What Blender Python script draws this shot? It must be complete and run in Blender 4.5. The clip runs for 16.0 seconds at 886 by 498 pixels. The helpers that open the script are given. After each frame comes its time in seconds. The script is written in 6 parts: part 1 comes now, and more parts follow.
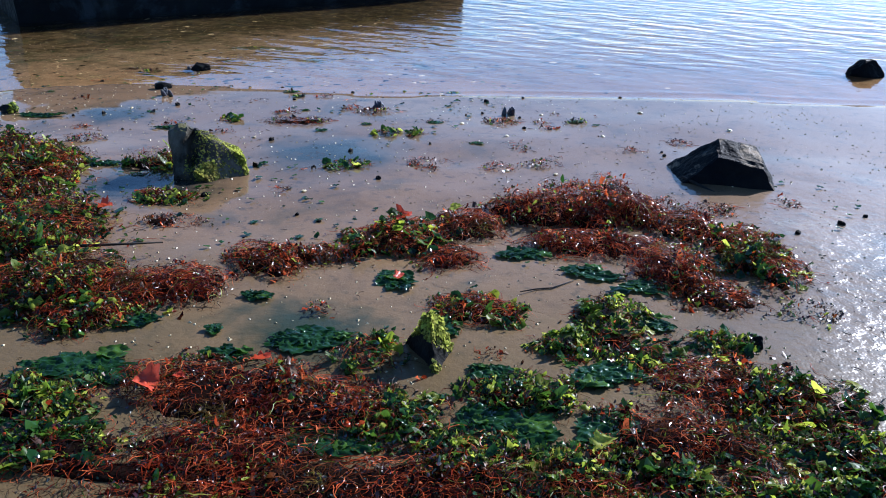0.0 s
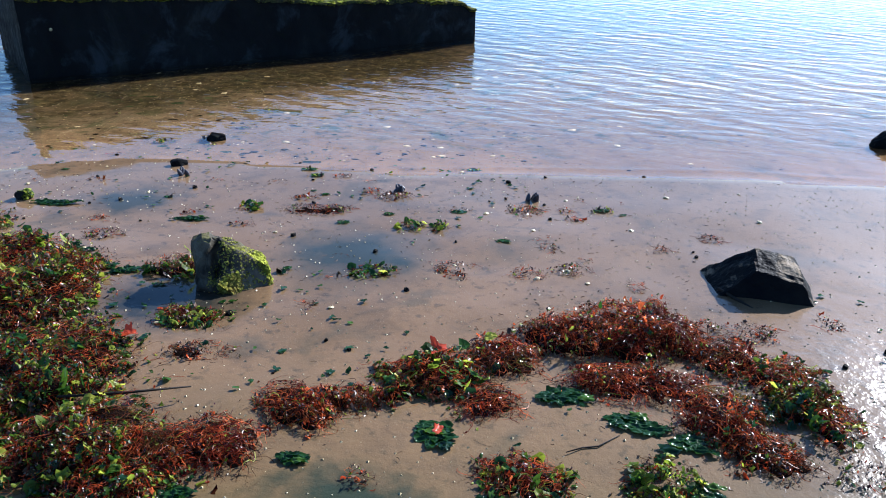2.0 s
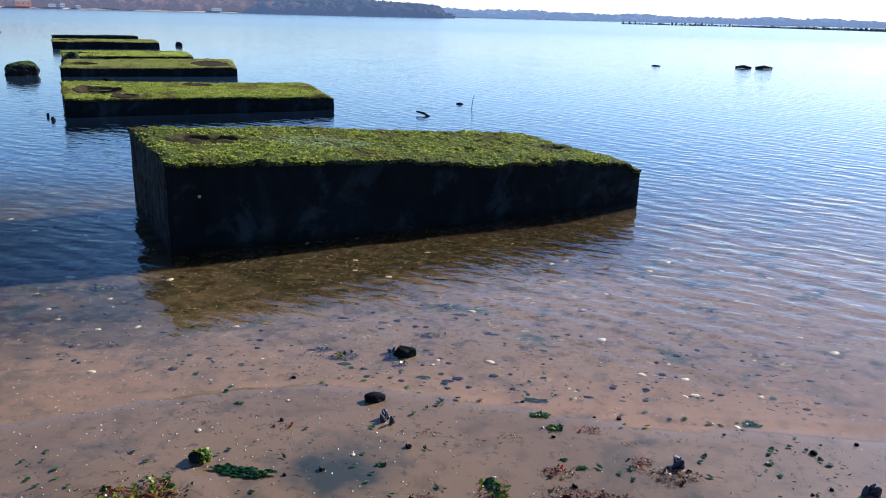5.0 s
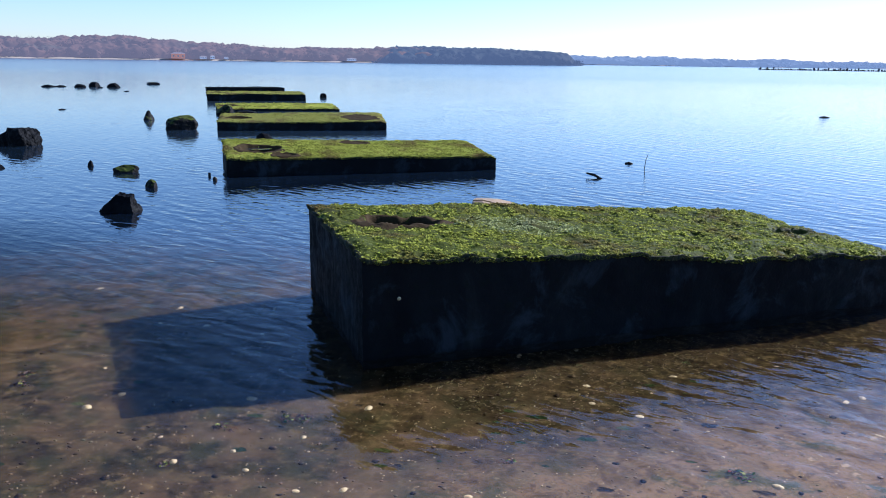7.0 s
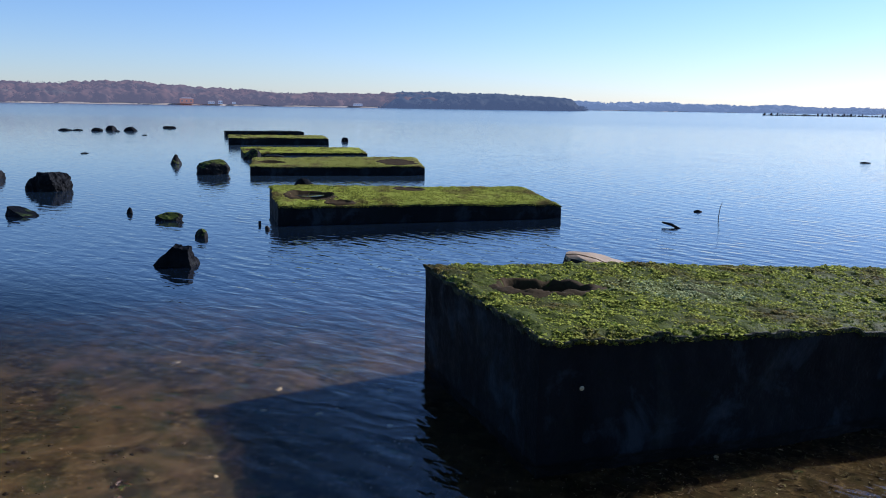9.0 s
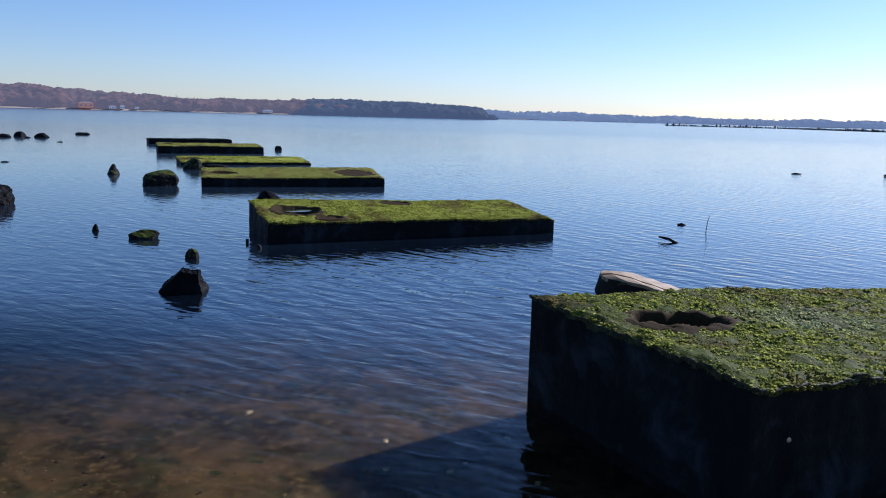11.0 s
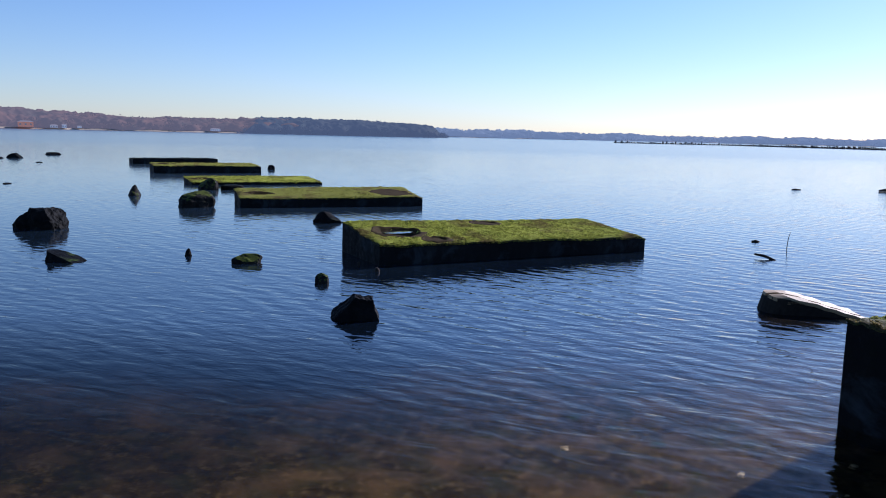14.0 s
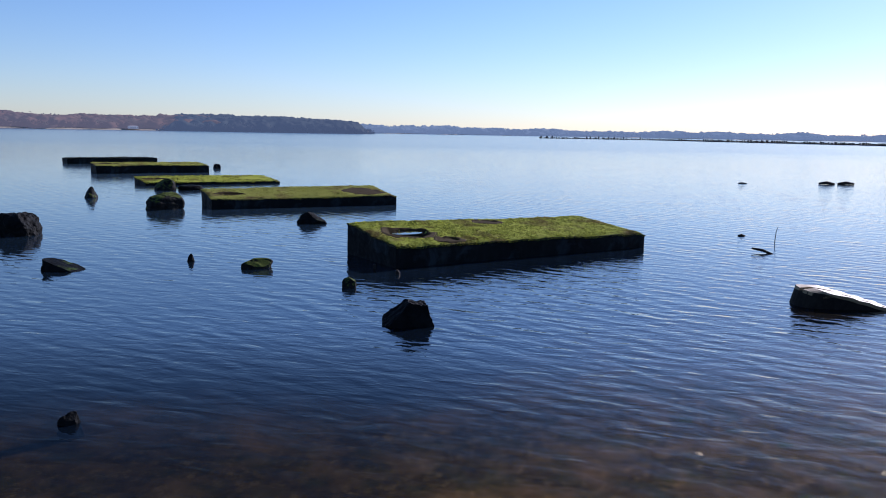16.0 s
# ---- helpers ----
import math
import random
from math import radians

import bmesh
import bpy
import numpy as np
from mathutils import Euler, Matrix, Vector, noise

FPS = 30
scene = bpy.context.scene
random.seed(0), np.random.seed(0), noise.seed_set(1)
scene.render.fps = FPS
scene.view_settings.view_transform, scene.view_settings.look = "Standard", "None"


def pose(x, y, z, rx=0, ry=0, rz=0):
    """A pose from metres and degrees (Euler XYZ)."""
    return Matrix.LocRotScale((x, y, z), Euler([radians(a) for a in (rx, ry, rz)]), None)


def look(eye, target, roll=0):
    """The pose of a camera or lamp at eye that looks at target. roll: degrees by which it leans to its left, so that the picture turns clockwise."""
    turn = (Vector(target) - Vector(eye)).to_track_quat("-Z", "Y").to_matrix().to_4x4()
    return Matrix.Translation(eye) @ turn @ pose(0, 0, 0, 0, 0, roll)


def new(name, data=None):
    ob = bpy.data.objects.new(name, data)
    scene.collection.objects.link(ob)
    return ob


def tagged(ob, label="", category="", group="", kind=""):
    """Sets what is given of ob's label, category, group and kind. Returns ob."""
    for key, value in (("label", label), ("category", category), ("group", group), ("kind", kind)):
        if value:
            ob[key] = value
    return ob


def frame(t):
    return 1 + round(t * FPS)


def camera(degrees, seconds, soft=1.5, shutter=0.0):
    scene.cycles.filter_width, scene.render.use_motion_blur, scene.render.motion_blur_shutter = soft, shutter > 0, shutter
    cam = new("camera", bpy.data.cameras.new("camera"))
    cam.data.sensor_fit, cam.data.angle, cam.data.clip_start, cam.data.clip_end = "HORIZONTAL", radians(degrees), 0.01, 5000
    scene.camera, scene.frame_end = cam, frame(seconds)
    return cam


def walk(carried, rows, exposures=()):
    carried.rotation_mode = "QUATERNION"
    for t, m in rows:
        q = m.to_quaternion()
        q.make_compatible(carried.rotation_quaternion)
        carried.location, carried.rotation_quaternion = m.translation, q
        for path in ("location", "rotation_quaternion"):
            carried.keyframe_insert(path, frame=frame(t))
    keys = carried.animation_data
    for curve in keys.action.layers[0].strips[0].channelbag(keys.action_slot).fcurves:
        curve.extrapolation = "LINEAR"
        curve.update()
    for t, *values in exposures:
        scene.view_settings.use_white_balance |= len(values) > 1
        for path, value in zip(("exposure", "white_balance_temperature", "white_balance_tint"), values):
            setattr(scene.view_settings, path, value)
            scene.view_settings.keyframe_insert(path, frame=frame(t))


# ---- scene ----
cam = camera(58.3, 16.0, 1.0)
PATH = [
    (0, (0.033, 0.125, 0.992), (-0.01, 1.936, 0.145), 0.7),
    (0.5, (0.036, 0.144, 1.046), (-0.007, 1.955, 0.199), 0.7),
    (1, (0.024, 0.172, 1.123), (-0.018, 1.985, 0.28), 0.8),
    (1.5, (0.014, 0.234, 1.197), (-0.031, 2.051, 0.362), 0.7),
    (2, (-0.076, 0.33, 1.269), (-0.12, 2.154, 0.449), 0.9),
    (2.5, (-0.181, 0.412, 1.318), (-0.229, 2.254, 0.54), 1.0),
    (3, (-0.268, 0.588, 1.351), (-0.325, 2.448, 0.618), 0.9),
    (3.5, (-0.368, 0.785, 1.383), (-0.453, 2.664, 0.703), 1.0),
    (4, (-0.522, 0.969, 1.395), (-0.657, 2.861, 0.763), 1.2),
    (4.2, (-0.600, 1.015, 1.423), (-0.743, 2.912, 0.805), 1.2),
    (6.3, (-1.431, 1.825, 1.536), (-1.848, 3.715, 1.032), 1.0),
    (6.5, (-1.505, 1.928, 1.559), (-1.959, 3.811, 1.06), 0.7),
    (7, (-1.727, 2.151, 1.576), (-2.238, 4.029, 1.116), 0.8),
    (7.5, (-1.936, 2.286, 1.576), (-2.477, 4.163, 1.145), 0.7),
    (8, (-2.218, 2.392, 1.542), (-2.771, 4.274, 1.153), 0.5),
    (8.5, (-2.45, 2.521, 1.534), (-2.998, 4.409, 1.167), 0.6),
    (9, (-2.728, 2.718, 1.521), (-3.255, 4.614, 1.168), 0.9),
    (9.2, (-2.816, 2.788, 1.493), (-3.336, 4.688, 1.148), 1.2),
    (11.3, (-4.145, 2.914, 1.551), (-4.431, 4.867, 1.227), 1.3),
    (11.5, (-4.315, 2.865, 1.555), (-4.591, 4.82, 1.24), 1.2),
    (12, (-4.612, 2.778, 1.563), (-4.878, 4.738, 1.271), 1.2),
    (12.5, (-4.899, 2.883, 1.538), (-5.162, 4.844, 1.249), 1.2),
    (13, (-5.2, 2.901, 1.509), (-5.454, 4.864, 1.224), 1.2),
    (13.5, (-5.536, 2.859, 1.504), (-5.771, 4.825, 1.221), 1.3),
    (14, (-5.847, 2.857, 1.508), (-6.033, 4.828, 1.225), 1.3),
    (14.5, (-6.131, 2.939, 1.532), (-6.272, 4.913, 1.244), 1.1),
    (15, (-6.405, 2.923, 1.51), (-6.5, 4.9, 1.226), 1.3),
    (15.5, (-6.684, 2.892, 1.521), (-6.728, 4.872, 1.239), 1.2),
    (16, (-6.883, 2.963, 1.518), (-6.885, 4.942, 1.229), 1.0),
]
walk(cam, [(t, look(eye, target, roll)) for t, eye, target, roll in PATH],
     [(0.0, 1.17, 5300, 15), (1.0, 1.32, 5400, 14), (2.0, 1.42, 5550, 13), (3.5, 1.07, 5600, 15), (6.5, 1.0, 5250, 21), (7.0, 1.02, 5250, 22), (7.5, 1.05, 5250, 23), (8.0, 0.86, 5250, 23), (9.0, 0.58, 5350, 23), (11.5, 0.48, 5450, 24), (13.0, 0.56, 5500, 25), (16.0, 0.45, 5550, 25)])

# ---- light ----
SUN_AZ, SUN_EL = 42.0, 28.0        # degrees from +y towards +x, and above the horizon
world = bpy.data.worlds.new("sky")
scene.world = world
world.use_nodes = True
wn = world.node_tree
sky = wn.nodes.new("ShaderNodeTexSky")
sky.sky_type, sky.sun_disc = "NISHITA", False
sky.sun_elevation, sky.sun_rotation = radians(SUN_EL), radians(SUN_AZ)
sky.air_density, sky.dust_density, sky.ozone_density = 1.0, 0.22, 4.0
tone = wn.nodes.new("ShaderNodeHueSaturation")
tone.inputs["Saturation"].default_value = 1.08
wn.links.new(sky.outputs[0], tone.inputs["Color"])
wn.links.new(tone.outputs[0], wn.nodes["Background"].inputs[0])
wn.nodes["Background"].inputs[1].default_value = 0.083
lamp = bpy.data.lights.new("sun", "SUN")
lamp.energy, lamp.angle, lamp.color = 5.0, radians(0.6), (1.0, 0.94, 0.85)
sun = new("sun", lamp)
toward = Vector((math.sin(radians(SUN_AZ)) * math.cos(radians(SUN_EL)), math.cos(radians(SUN_AZ)) * math.cos(radians(SUN_EL)), math.sin(radians(SUN_EL))))
sun.matrix_basis = look(toward * 50, (0, 0, 0))
scene.view_settings.exposure = 0.0


# ---- numbers from a seed: smooth noise over arrays ----
def hashed(i, j, seed):
    n = (i.astype(np.int64) * 374761393 + j.astype(np.int64) * 668265263 + seed * 982451653) & 0x7FFFFFFF
    n = ((n ^ (n >> 13)) * 1274126177) & 0x7FFFFFFF
    return ((n ^ (n >> 16)) & 0xFFFF) / 65535.0


def vnoise(x, y, seed=0):
    x, y = np.asarray(x, float), np.asarray(y, float)
    i, j = np.floor(x), np.floor(y)
    u, v = x - i, y - j
    u, v = u * u * (3 - 2 * u), v * v * (3 - 2 * v)
    a, b = hashed(i, j, seed), hashed(i + 1, j, seed)
    c, d = hashed(i, j + 1, seed), hashed(i + 1, j + 1, seed)
    return (a * (1 - u) + b * u) * (1 - v) + (c * (1 - u) + d * u) * v - 0.5


def fbm(x, y, octaves=4, seed=0):
    total, amp = 0, 1.0
    for k in range(octaves):
        total = total + amp * vnoise(x * 2 ** k, y * 2 ** k, seed + k)
        amp *= 0.5
    return total


def noise3(p, scale, seed=0, octaves=3):
    """Smooth noise of points (n, 3)."""
    q = p * scale
    return (fbm(q[:, 0] + 0.37 * q[:, 2], q[:, 1] - 0.21 * q[:, 2], octaves, seed) + fbm(q[:, 1] + 0.31 * q[:, 0], q[:, 2] + 0.17 * q[:, 0], octaves, seed + 31)
            + fbm(q[:, 2] - 0.27 * q[:, 1], q[:, 0] + 0.23 * q[:, 1], octaves, seed + 57)) / 1.7


def smooth(a, b, x):
    t = np.clip((np.asarray(x, float) - a) / (b - a), 0, 1)
    return t * t * (3 - 2 * t)


# ---- mesh helpers ----
def raw_mesh(name, verts, faces, material, shade=True):
    me = bpy.data.meshes.new(name)
    verts, faces = np.ascontiguousarray(verts, np.float32), np.ascontiguousarray(faces, np.int32)
    n = faces.shape[1]
    me.vertices.add(len(verts))
    me.vertices.foreach_set("co", verts.ravel())
    me.loops.add(faces.size)
    me.loops.foreach_set("vertex_index", faces.ravel())
    me.polygons.add(len(faces))
    me.polygons.foreach_set("loop_start", np.arange(0, faces.size, n, dtype=np.int32))
    me.update(calc_edges=True)
    me.polygons.foreach_set("use_smooth", np.full(len(faces), shade))
    me.materials.append(material)
    return me


def under(name, me, parent=None, label=""):
    """One mesh object, under a thing where a parent is given."""
    ob = new(name, me)
    ob.parent = parent
    return tagged(ob, label)


def part(name, bm, material, parent=None, label="", shade=False):
    me = bpy.data.meshes.new(name)
    for f in bm.faces:
        f.smooth = shade
    bm.to_mesh(me)
    bm.free()
    me.materials.append(material)
    return under(name, me, parent, label)


def empty(name, m, label, category, group="", kind=""):
    ob = new(name)
    ob.empty_display_size = 0.05
    ob.matrix_basis = m
    return tagged(ob, label, category, group, kind)


def grid_faces(nu, nv, start=0):
    i = np.arange(nu - 1)[:, None] * nv + np.arange(nv - 1)[None, :] + start
    return np.stack([i, i + nv, i + nv + 1, i + 1], -1).reshape(-1, 4)


class Soup:
    """Gathers many small pieces of one kind into one mesh."""

    def __init__(self):
        self.v, self.f, self.n = [], [], 0

    def add(self, verts, faces):
        self.v.append(verts)
        self.f.append(faces + self.n)
        self.n += len(verts)

    def mesh(self, name, material, shade=True):
        return raw_mesh(name, np.concatenate(self.v), np.concatenate(self.f), material, shade)


# ---- materials ----
def material(name):
    m = bpy.data.materials.new(name)
    m.use_nodes = True
    t = m.node_tree
    return m, t, t.nodes["Principled BSDF"]


def node(t, kind, **values):
    n = t.nodes.new(kind)
    for key, value in values.items():
        n.inputs[key.replace("_", " ")].default_value = value
    return n


def coords(t, scale=(1, 1, 1), turn=0.0, generated="Object"):
    c = t.nodes.new("ShaderNodeTexCoord")
    m = t.nodes.new("ShaderNodeMapping")
    m.vector_type = "TEXTURE"
    m.inputs["Scale"].default_value = [1 / s for s in scale]
    m.inputs["Rotation"].default_value = (0, 0, radians(turn))
    t.links.new(c.outputs[generated], m.inputs["Vector"])
    return m.outputs[0]


def noise_tex(t, vec, scale, detail=4.0, rough=0.55, distortion=0.0):
    n = node(t, "ShaderNodeTexNoise", Scale=scale, Detail=detail, Roughness=rough, Distortion=distortion)
    t.links.new(vec, n.inputs["Vector"])
    return n.outputs["Fac"]


def ramp(t, fac, stops):
    r = t.nodes.new("ShaderNodeValToRGB")
    e = r.color_ramp.elements
    while len(e) < len(stops):
        e.new(0.5)
    for k, (at, colour) in enumerate(stops):
        e[k].position, e[k].color = at, (*colour, 1)
    t.links.new(fac, r.inputs[0])
    return r.outputs[0]


def mix(t, fac, a, b):
    m = t.nodes.new("ShaderNodeMix")
    m.data_type = "RGBA"
    for socket, value in ((m.inputs[0], fac), (m.inputs[6], a), (m.inputs[7], b)):
        if hasattr(value, "is_output"):
            t.links.new(value, socket)
        else:
            socket.default_value = value if socket is m.inputs[0] else (*value, 1)
    return m.outputs[2]


def calc(t, op, a, b=0.0, c=0.0):
    m = t.nodes.new("ShaderNodeMath")
    m.operation = op
    for k, value in enumerate((a, b, c)):
        if hasattr(value, "is_output"):
            t.links.new(value, m.inputs[k])
        else:
            m.inputs[k].default_value = value
    return m.outputs[0]


def span(t, value, a, b, lo=0.0, hi=1.0):
    m = t.nodes.new("ShaderNodeMapRange")
    t.links.new(value, m.inputs[0])
    for k, x in enumerate((a, b, lo, hi)):
        m.inputs[k + 1].default_value = x
    return m.outputs[0]


def bump(t, height, strength, distance, shader, normal=None):
    b = node(t, "ShaderNodeBump", Distance=distance)
    if hasattr(strength, "is_output"):
        t.links.new(strength, b.inputs["Strength"])
    else:
        b.inputs["Strength"].default_value = strength
    t.links.new(height, b.inputs["Height"])
    if normal:
        t.links.new(normal, b.inputs["Normal"])
    if shader:
        t.links.new(b.outputs[0], shader.inputs["Normal"])
    return b.outputs[0]


def sand_material():
    m, t, p = material("wet_sand")
    v = coords(t)
    big, mid, fine = noise_tex(t, v, 0.9, 3), noise_tex(t, v, 7.0, 5), noise_tex(t, v, 260.0, 3)
    base = ramp(t, big, ((0.30, (0.138, 0.083, 0.039)), (0.55, (0.205, 0.124, 0.062)), (0.75, (0.165, 0.100, 0.049))))
    base = mix(t, span(t, mid, 0.52, 0.70, 0, 0.5), base, (0.06, 0.042, 0.024))
    base = mix(t, span(t, noise_tex(t, v, 24.0, 5, 0.65), 0.56, 0.68, 0, 0.6), base, (0.035, 0.03, 0.018))
    base = mix(t, span(t, fine, 0.6, 0.72, 0, 0.6), base, (0.28, 0.22, 0.14))
    base = mix(t, span(t, noise_tex(t, v, 2.6, 4, 0.6, 0.6), 0.57, 0.67, 0, 0.45), base, (0.030, 0.040, 0.028))
    pos = t.nodes.new("ShaderNodeNewGeometry")
    xyz = t.nodes.new("ShaderNodeSeparateXYZ")
    t.links.new(pos.outputs["Position"], xyz.inputs[0])
    above = span(t, xyz.outputs["Z"], -0.004, 0.002)
    # bed colour lightened under water in place of sun glare and caustics
    base = mix(t, calc(t, "MULTIPLY", calc(t, "SUBTRACT", 1.0, above), span(t, xyz.outputs["Y"], 4.5, 5.4, 0.0, 0.38)), base, (0.26, 0.18, 0.10))
    under_water = calc(t, "MULTIPLY", calc(t, "SUBTRACT", 1.0, above), span(t, xyz.outputs["Y"], 4.15, 4.8))
    blotch = ramp(t, noise_tex(t, v, 13.0, 6, 0.72, 0.4), ((0.34, (0.026, 0.020, 0.011)), (0.44, (0.085, 0.056, 0.026)), (0.52, (0.185, 0.125, 0.066)), (0.59, (0.070, 0.056, 0.022)), (0.67, (0.34, 0.25, 0.145))))
    base = mix(t, calc(t, "MULTIPLY", under_water, 0.72), base, blotch)
    base = mix(t, calc(t, "MULTIPLY", under_water, span(t, noise_tex(t, v, 3.4, 5, 0.7, 0.6), 0.55, 0.63, 0, 0.75)), base, (0.030, 0.045, 0.016))
    silt = calc(t, "ADD", xyz.outputs["Y"], calc(t, "MULTIPLY", mid, 1.2))
    base = mix(t, span(t, silt, 2.1, 2.9, 0.72, 0.0), base, (0.066, 0.049, 0.019))
    for x, y, r, tint in ((-0.47, 2.98, 0.36, (0.010, 0.026, 0.022)), (-1.02, 2.58, 0.34, (0.006, 0.013, 0.013)), (-0.30, 1.62, 0.22, (0.016, 0.028, 0.018)), (1.35, 2.10, 0.30, (0.03, 0.045, 0.05)), (-1.5, 3.55, 0.25, (0.022, 0.034, 0.028))):
        d = t.nodes.new("ShaderNodeVectorMath")
        d.operation = "DISTANCE"
        t.links.new(pos.outputs["Position"], d.inputs[0])
        d.inputs[1].default_value = (x, y, 0.05)
        ragged_d = calc(t, "ADD", d.outputs["Value"], calc(t, "MULTIPLY", calc(t, "SUBTRACT", mid, 0.5), 0.5))
        base = mix(t, span(t, ragged_d, 0.3 * r, r, 0.92, 0.0), base, tint)
    damp = calc(t, "ADD", xyz.outputs["Y"], calc(t, "ADD", calc(t, "MULTIPLY", mid, 1.6), span(t, xyz.outputs["X"], 0.2, 1.1, 0, 1.2)))
    base = mix(t, calc(t, "MULTIPLY", above, span(t, damp, 2.4, 3.8, 0, 0.25)), base, (0.030, 0.020, 0.012))
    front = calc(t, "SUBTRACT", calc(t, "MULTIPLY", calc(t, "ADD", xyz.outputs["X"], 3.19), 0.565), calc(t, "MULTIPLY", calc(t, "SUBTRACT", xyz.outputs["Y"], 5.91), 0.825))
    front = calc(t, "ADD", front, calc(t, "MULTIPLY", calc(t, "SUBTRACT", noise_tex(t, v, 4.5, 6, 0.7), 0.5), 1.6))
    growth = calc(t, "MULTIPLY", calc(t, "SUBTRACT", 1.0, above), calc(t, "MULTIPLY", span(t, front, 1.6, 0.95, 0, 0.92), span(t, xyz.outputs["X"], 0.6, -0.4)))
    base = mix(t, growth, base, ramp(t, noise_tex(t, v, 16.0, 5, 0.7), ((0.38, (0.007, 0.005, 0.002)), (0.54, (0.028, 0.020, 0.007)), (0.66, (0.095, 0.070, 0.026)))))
    slime = calc(t, "MULTIPLY", calc(t, "SUBTRACT", 1.0, above), span(t, xyz.outputs["X"], -1.0, -3.2))
    base = mix(t, calc(t, "MULTIPLY", slime, span(t, noise_tex(t, v, 5.5, 5, 0.62, 0.3), 0.46, 0.66, 0, 0.6)), base, (0.030, 0.034, 0.014))
    base = mix(t, calc(t, "MULTIPLY", slime, span(t, noise_tex(t, v, 3.1, 4, 0.6, 0.5), 0.44, 0.70, 0, 0.6)), base, (0.125, 0.082, 0.038))
    t.links.new(base, p.inputs["Base Color"])
    dry = calc(t, "ADD", xyz.outputs["Y"], calc(t, "ADD", calc(t, "MULTIPLY", noise_tex(t, v, 3.0, 4), 1.6), span(t, xyz.outputs["X"], 0.35, 1.1, 0, 1.1)))
    glare = calc(t, "MULTIPLY", span(t, xyz.outputs["X"], 0.5, 0.95), span(t, xyz.outputs["Y"], 3.0, 2.2))
    wet = calc(t, "ADD", span(t, dry, 2.6, 3.6, 0.18, 0.03), calc(t, "MULTIPLY", glare, 0.17))
    p.inputs["Roughness"].default_value = 0.6
    t.links.new(calc(t, "MULTIPLY", above, calc(t, "ADD", span(t, dry, 2.1, 3.4, 0.14, 0.66), calc(t, "MULTIPLY", glare, 0.2))), p.inputs["Coat Weight"])
    t.links.new(calc(t, "MULTIPLY", above, 0.03), p.inputs["Specular IOR Level"])
    p.inputs["Coat IOR"].default_value = 1.35
    t.links.new(wet, p.inputs["Coat Roughness"])
    n1 = bump(t, fine, 0.25, 0.002, None)
    bump(t, noise_tex(t, v, 20.0, 6, 0.7), span(t, dry, 2.6, 3.6, 0.4, 0.1), 0.010, p, n1)
    n2 = bump(t, noise_tex(t, v, 24.0, 3, 0.6), calc(t, "ADD", span(t, dry, 2.4, 4.0, 0.07, 0.02), calc(t, "MULTIPLY", glare, 0.8)), 0.008, None)
    t.links.new(n2, p.inputs["Coat Normal"])
    return m


def ripples(t, turn, wavelength, distortion, detail_scale):
    """A train of small waves whose crests run at the turn given, 0 to 1."""
    w = t.nodes.new("ShaderNodeTexWave")
    w.wave_type, w.bands_direction, w.wave_profile = "BANDS", "Y", "SIN"
    for key, value in (("Scale", 0.314 / wavelength), ("Distortion", distortion), ("Detail", 2.0), ("Detail Scale", detail_scale), ("Detail Roughness", 0.5)):
        w.inputs[key].default_value = value
    t.links.new(coords(t, (1, 1, 1), turn), w.inputs["Vector"])
    return w.outputs["Fac"]


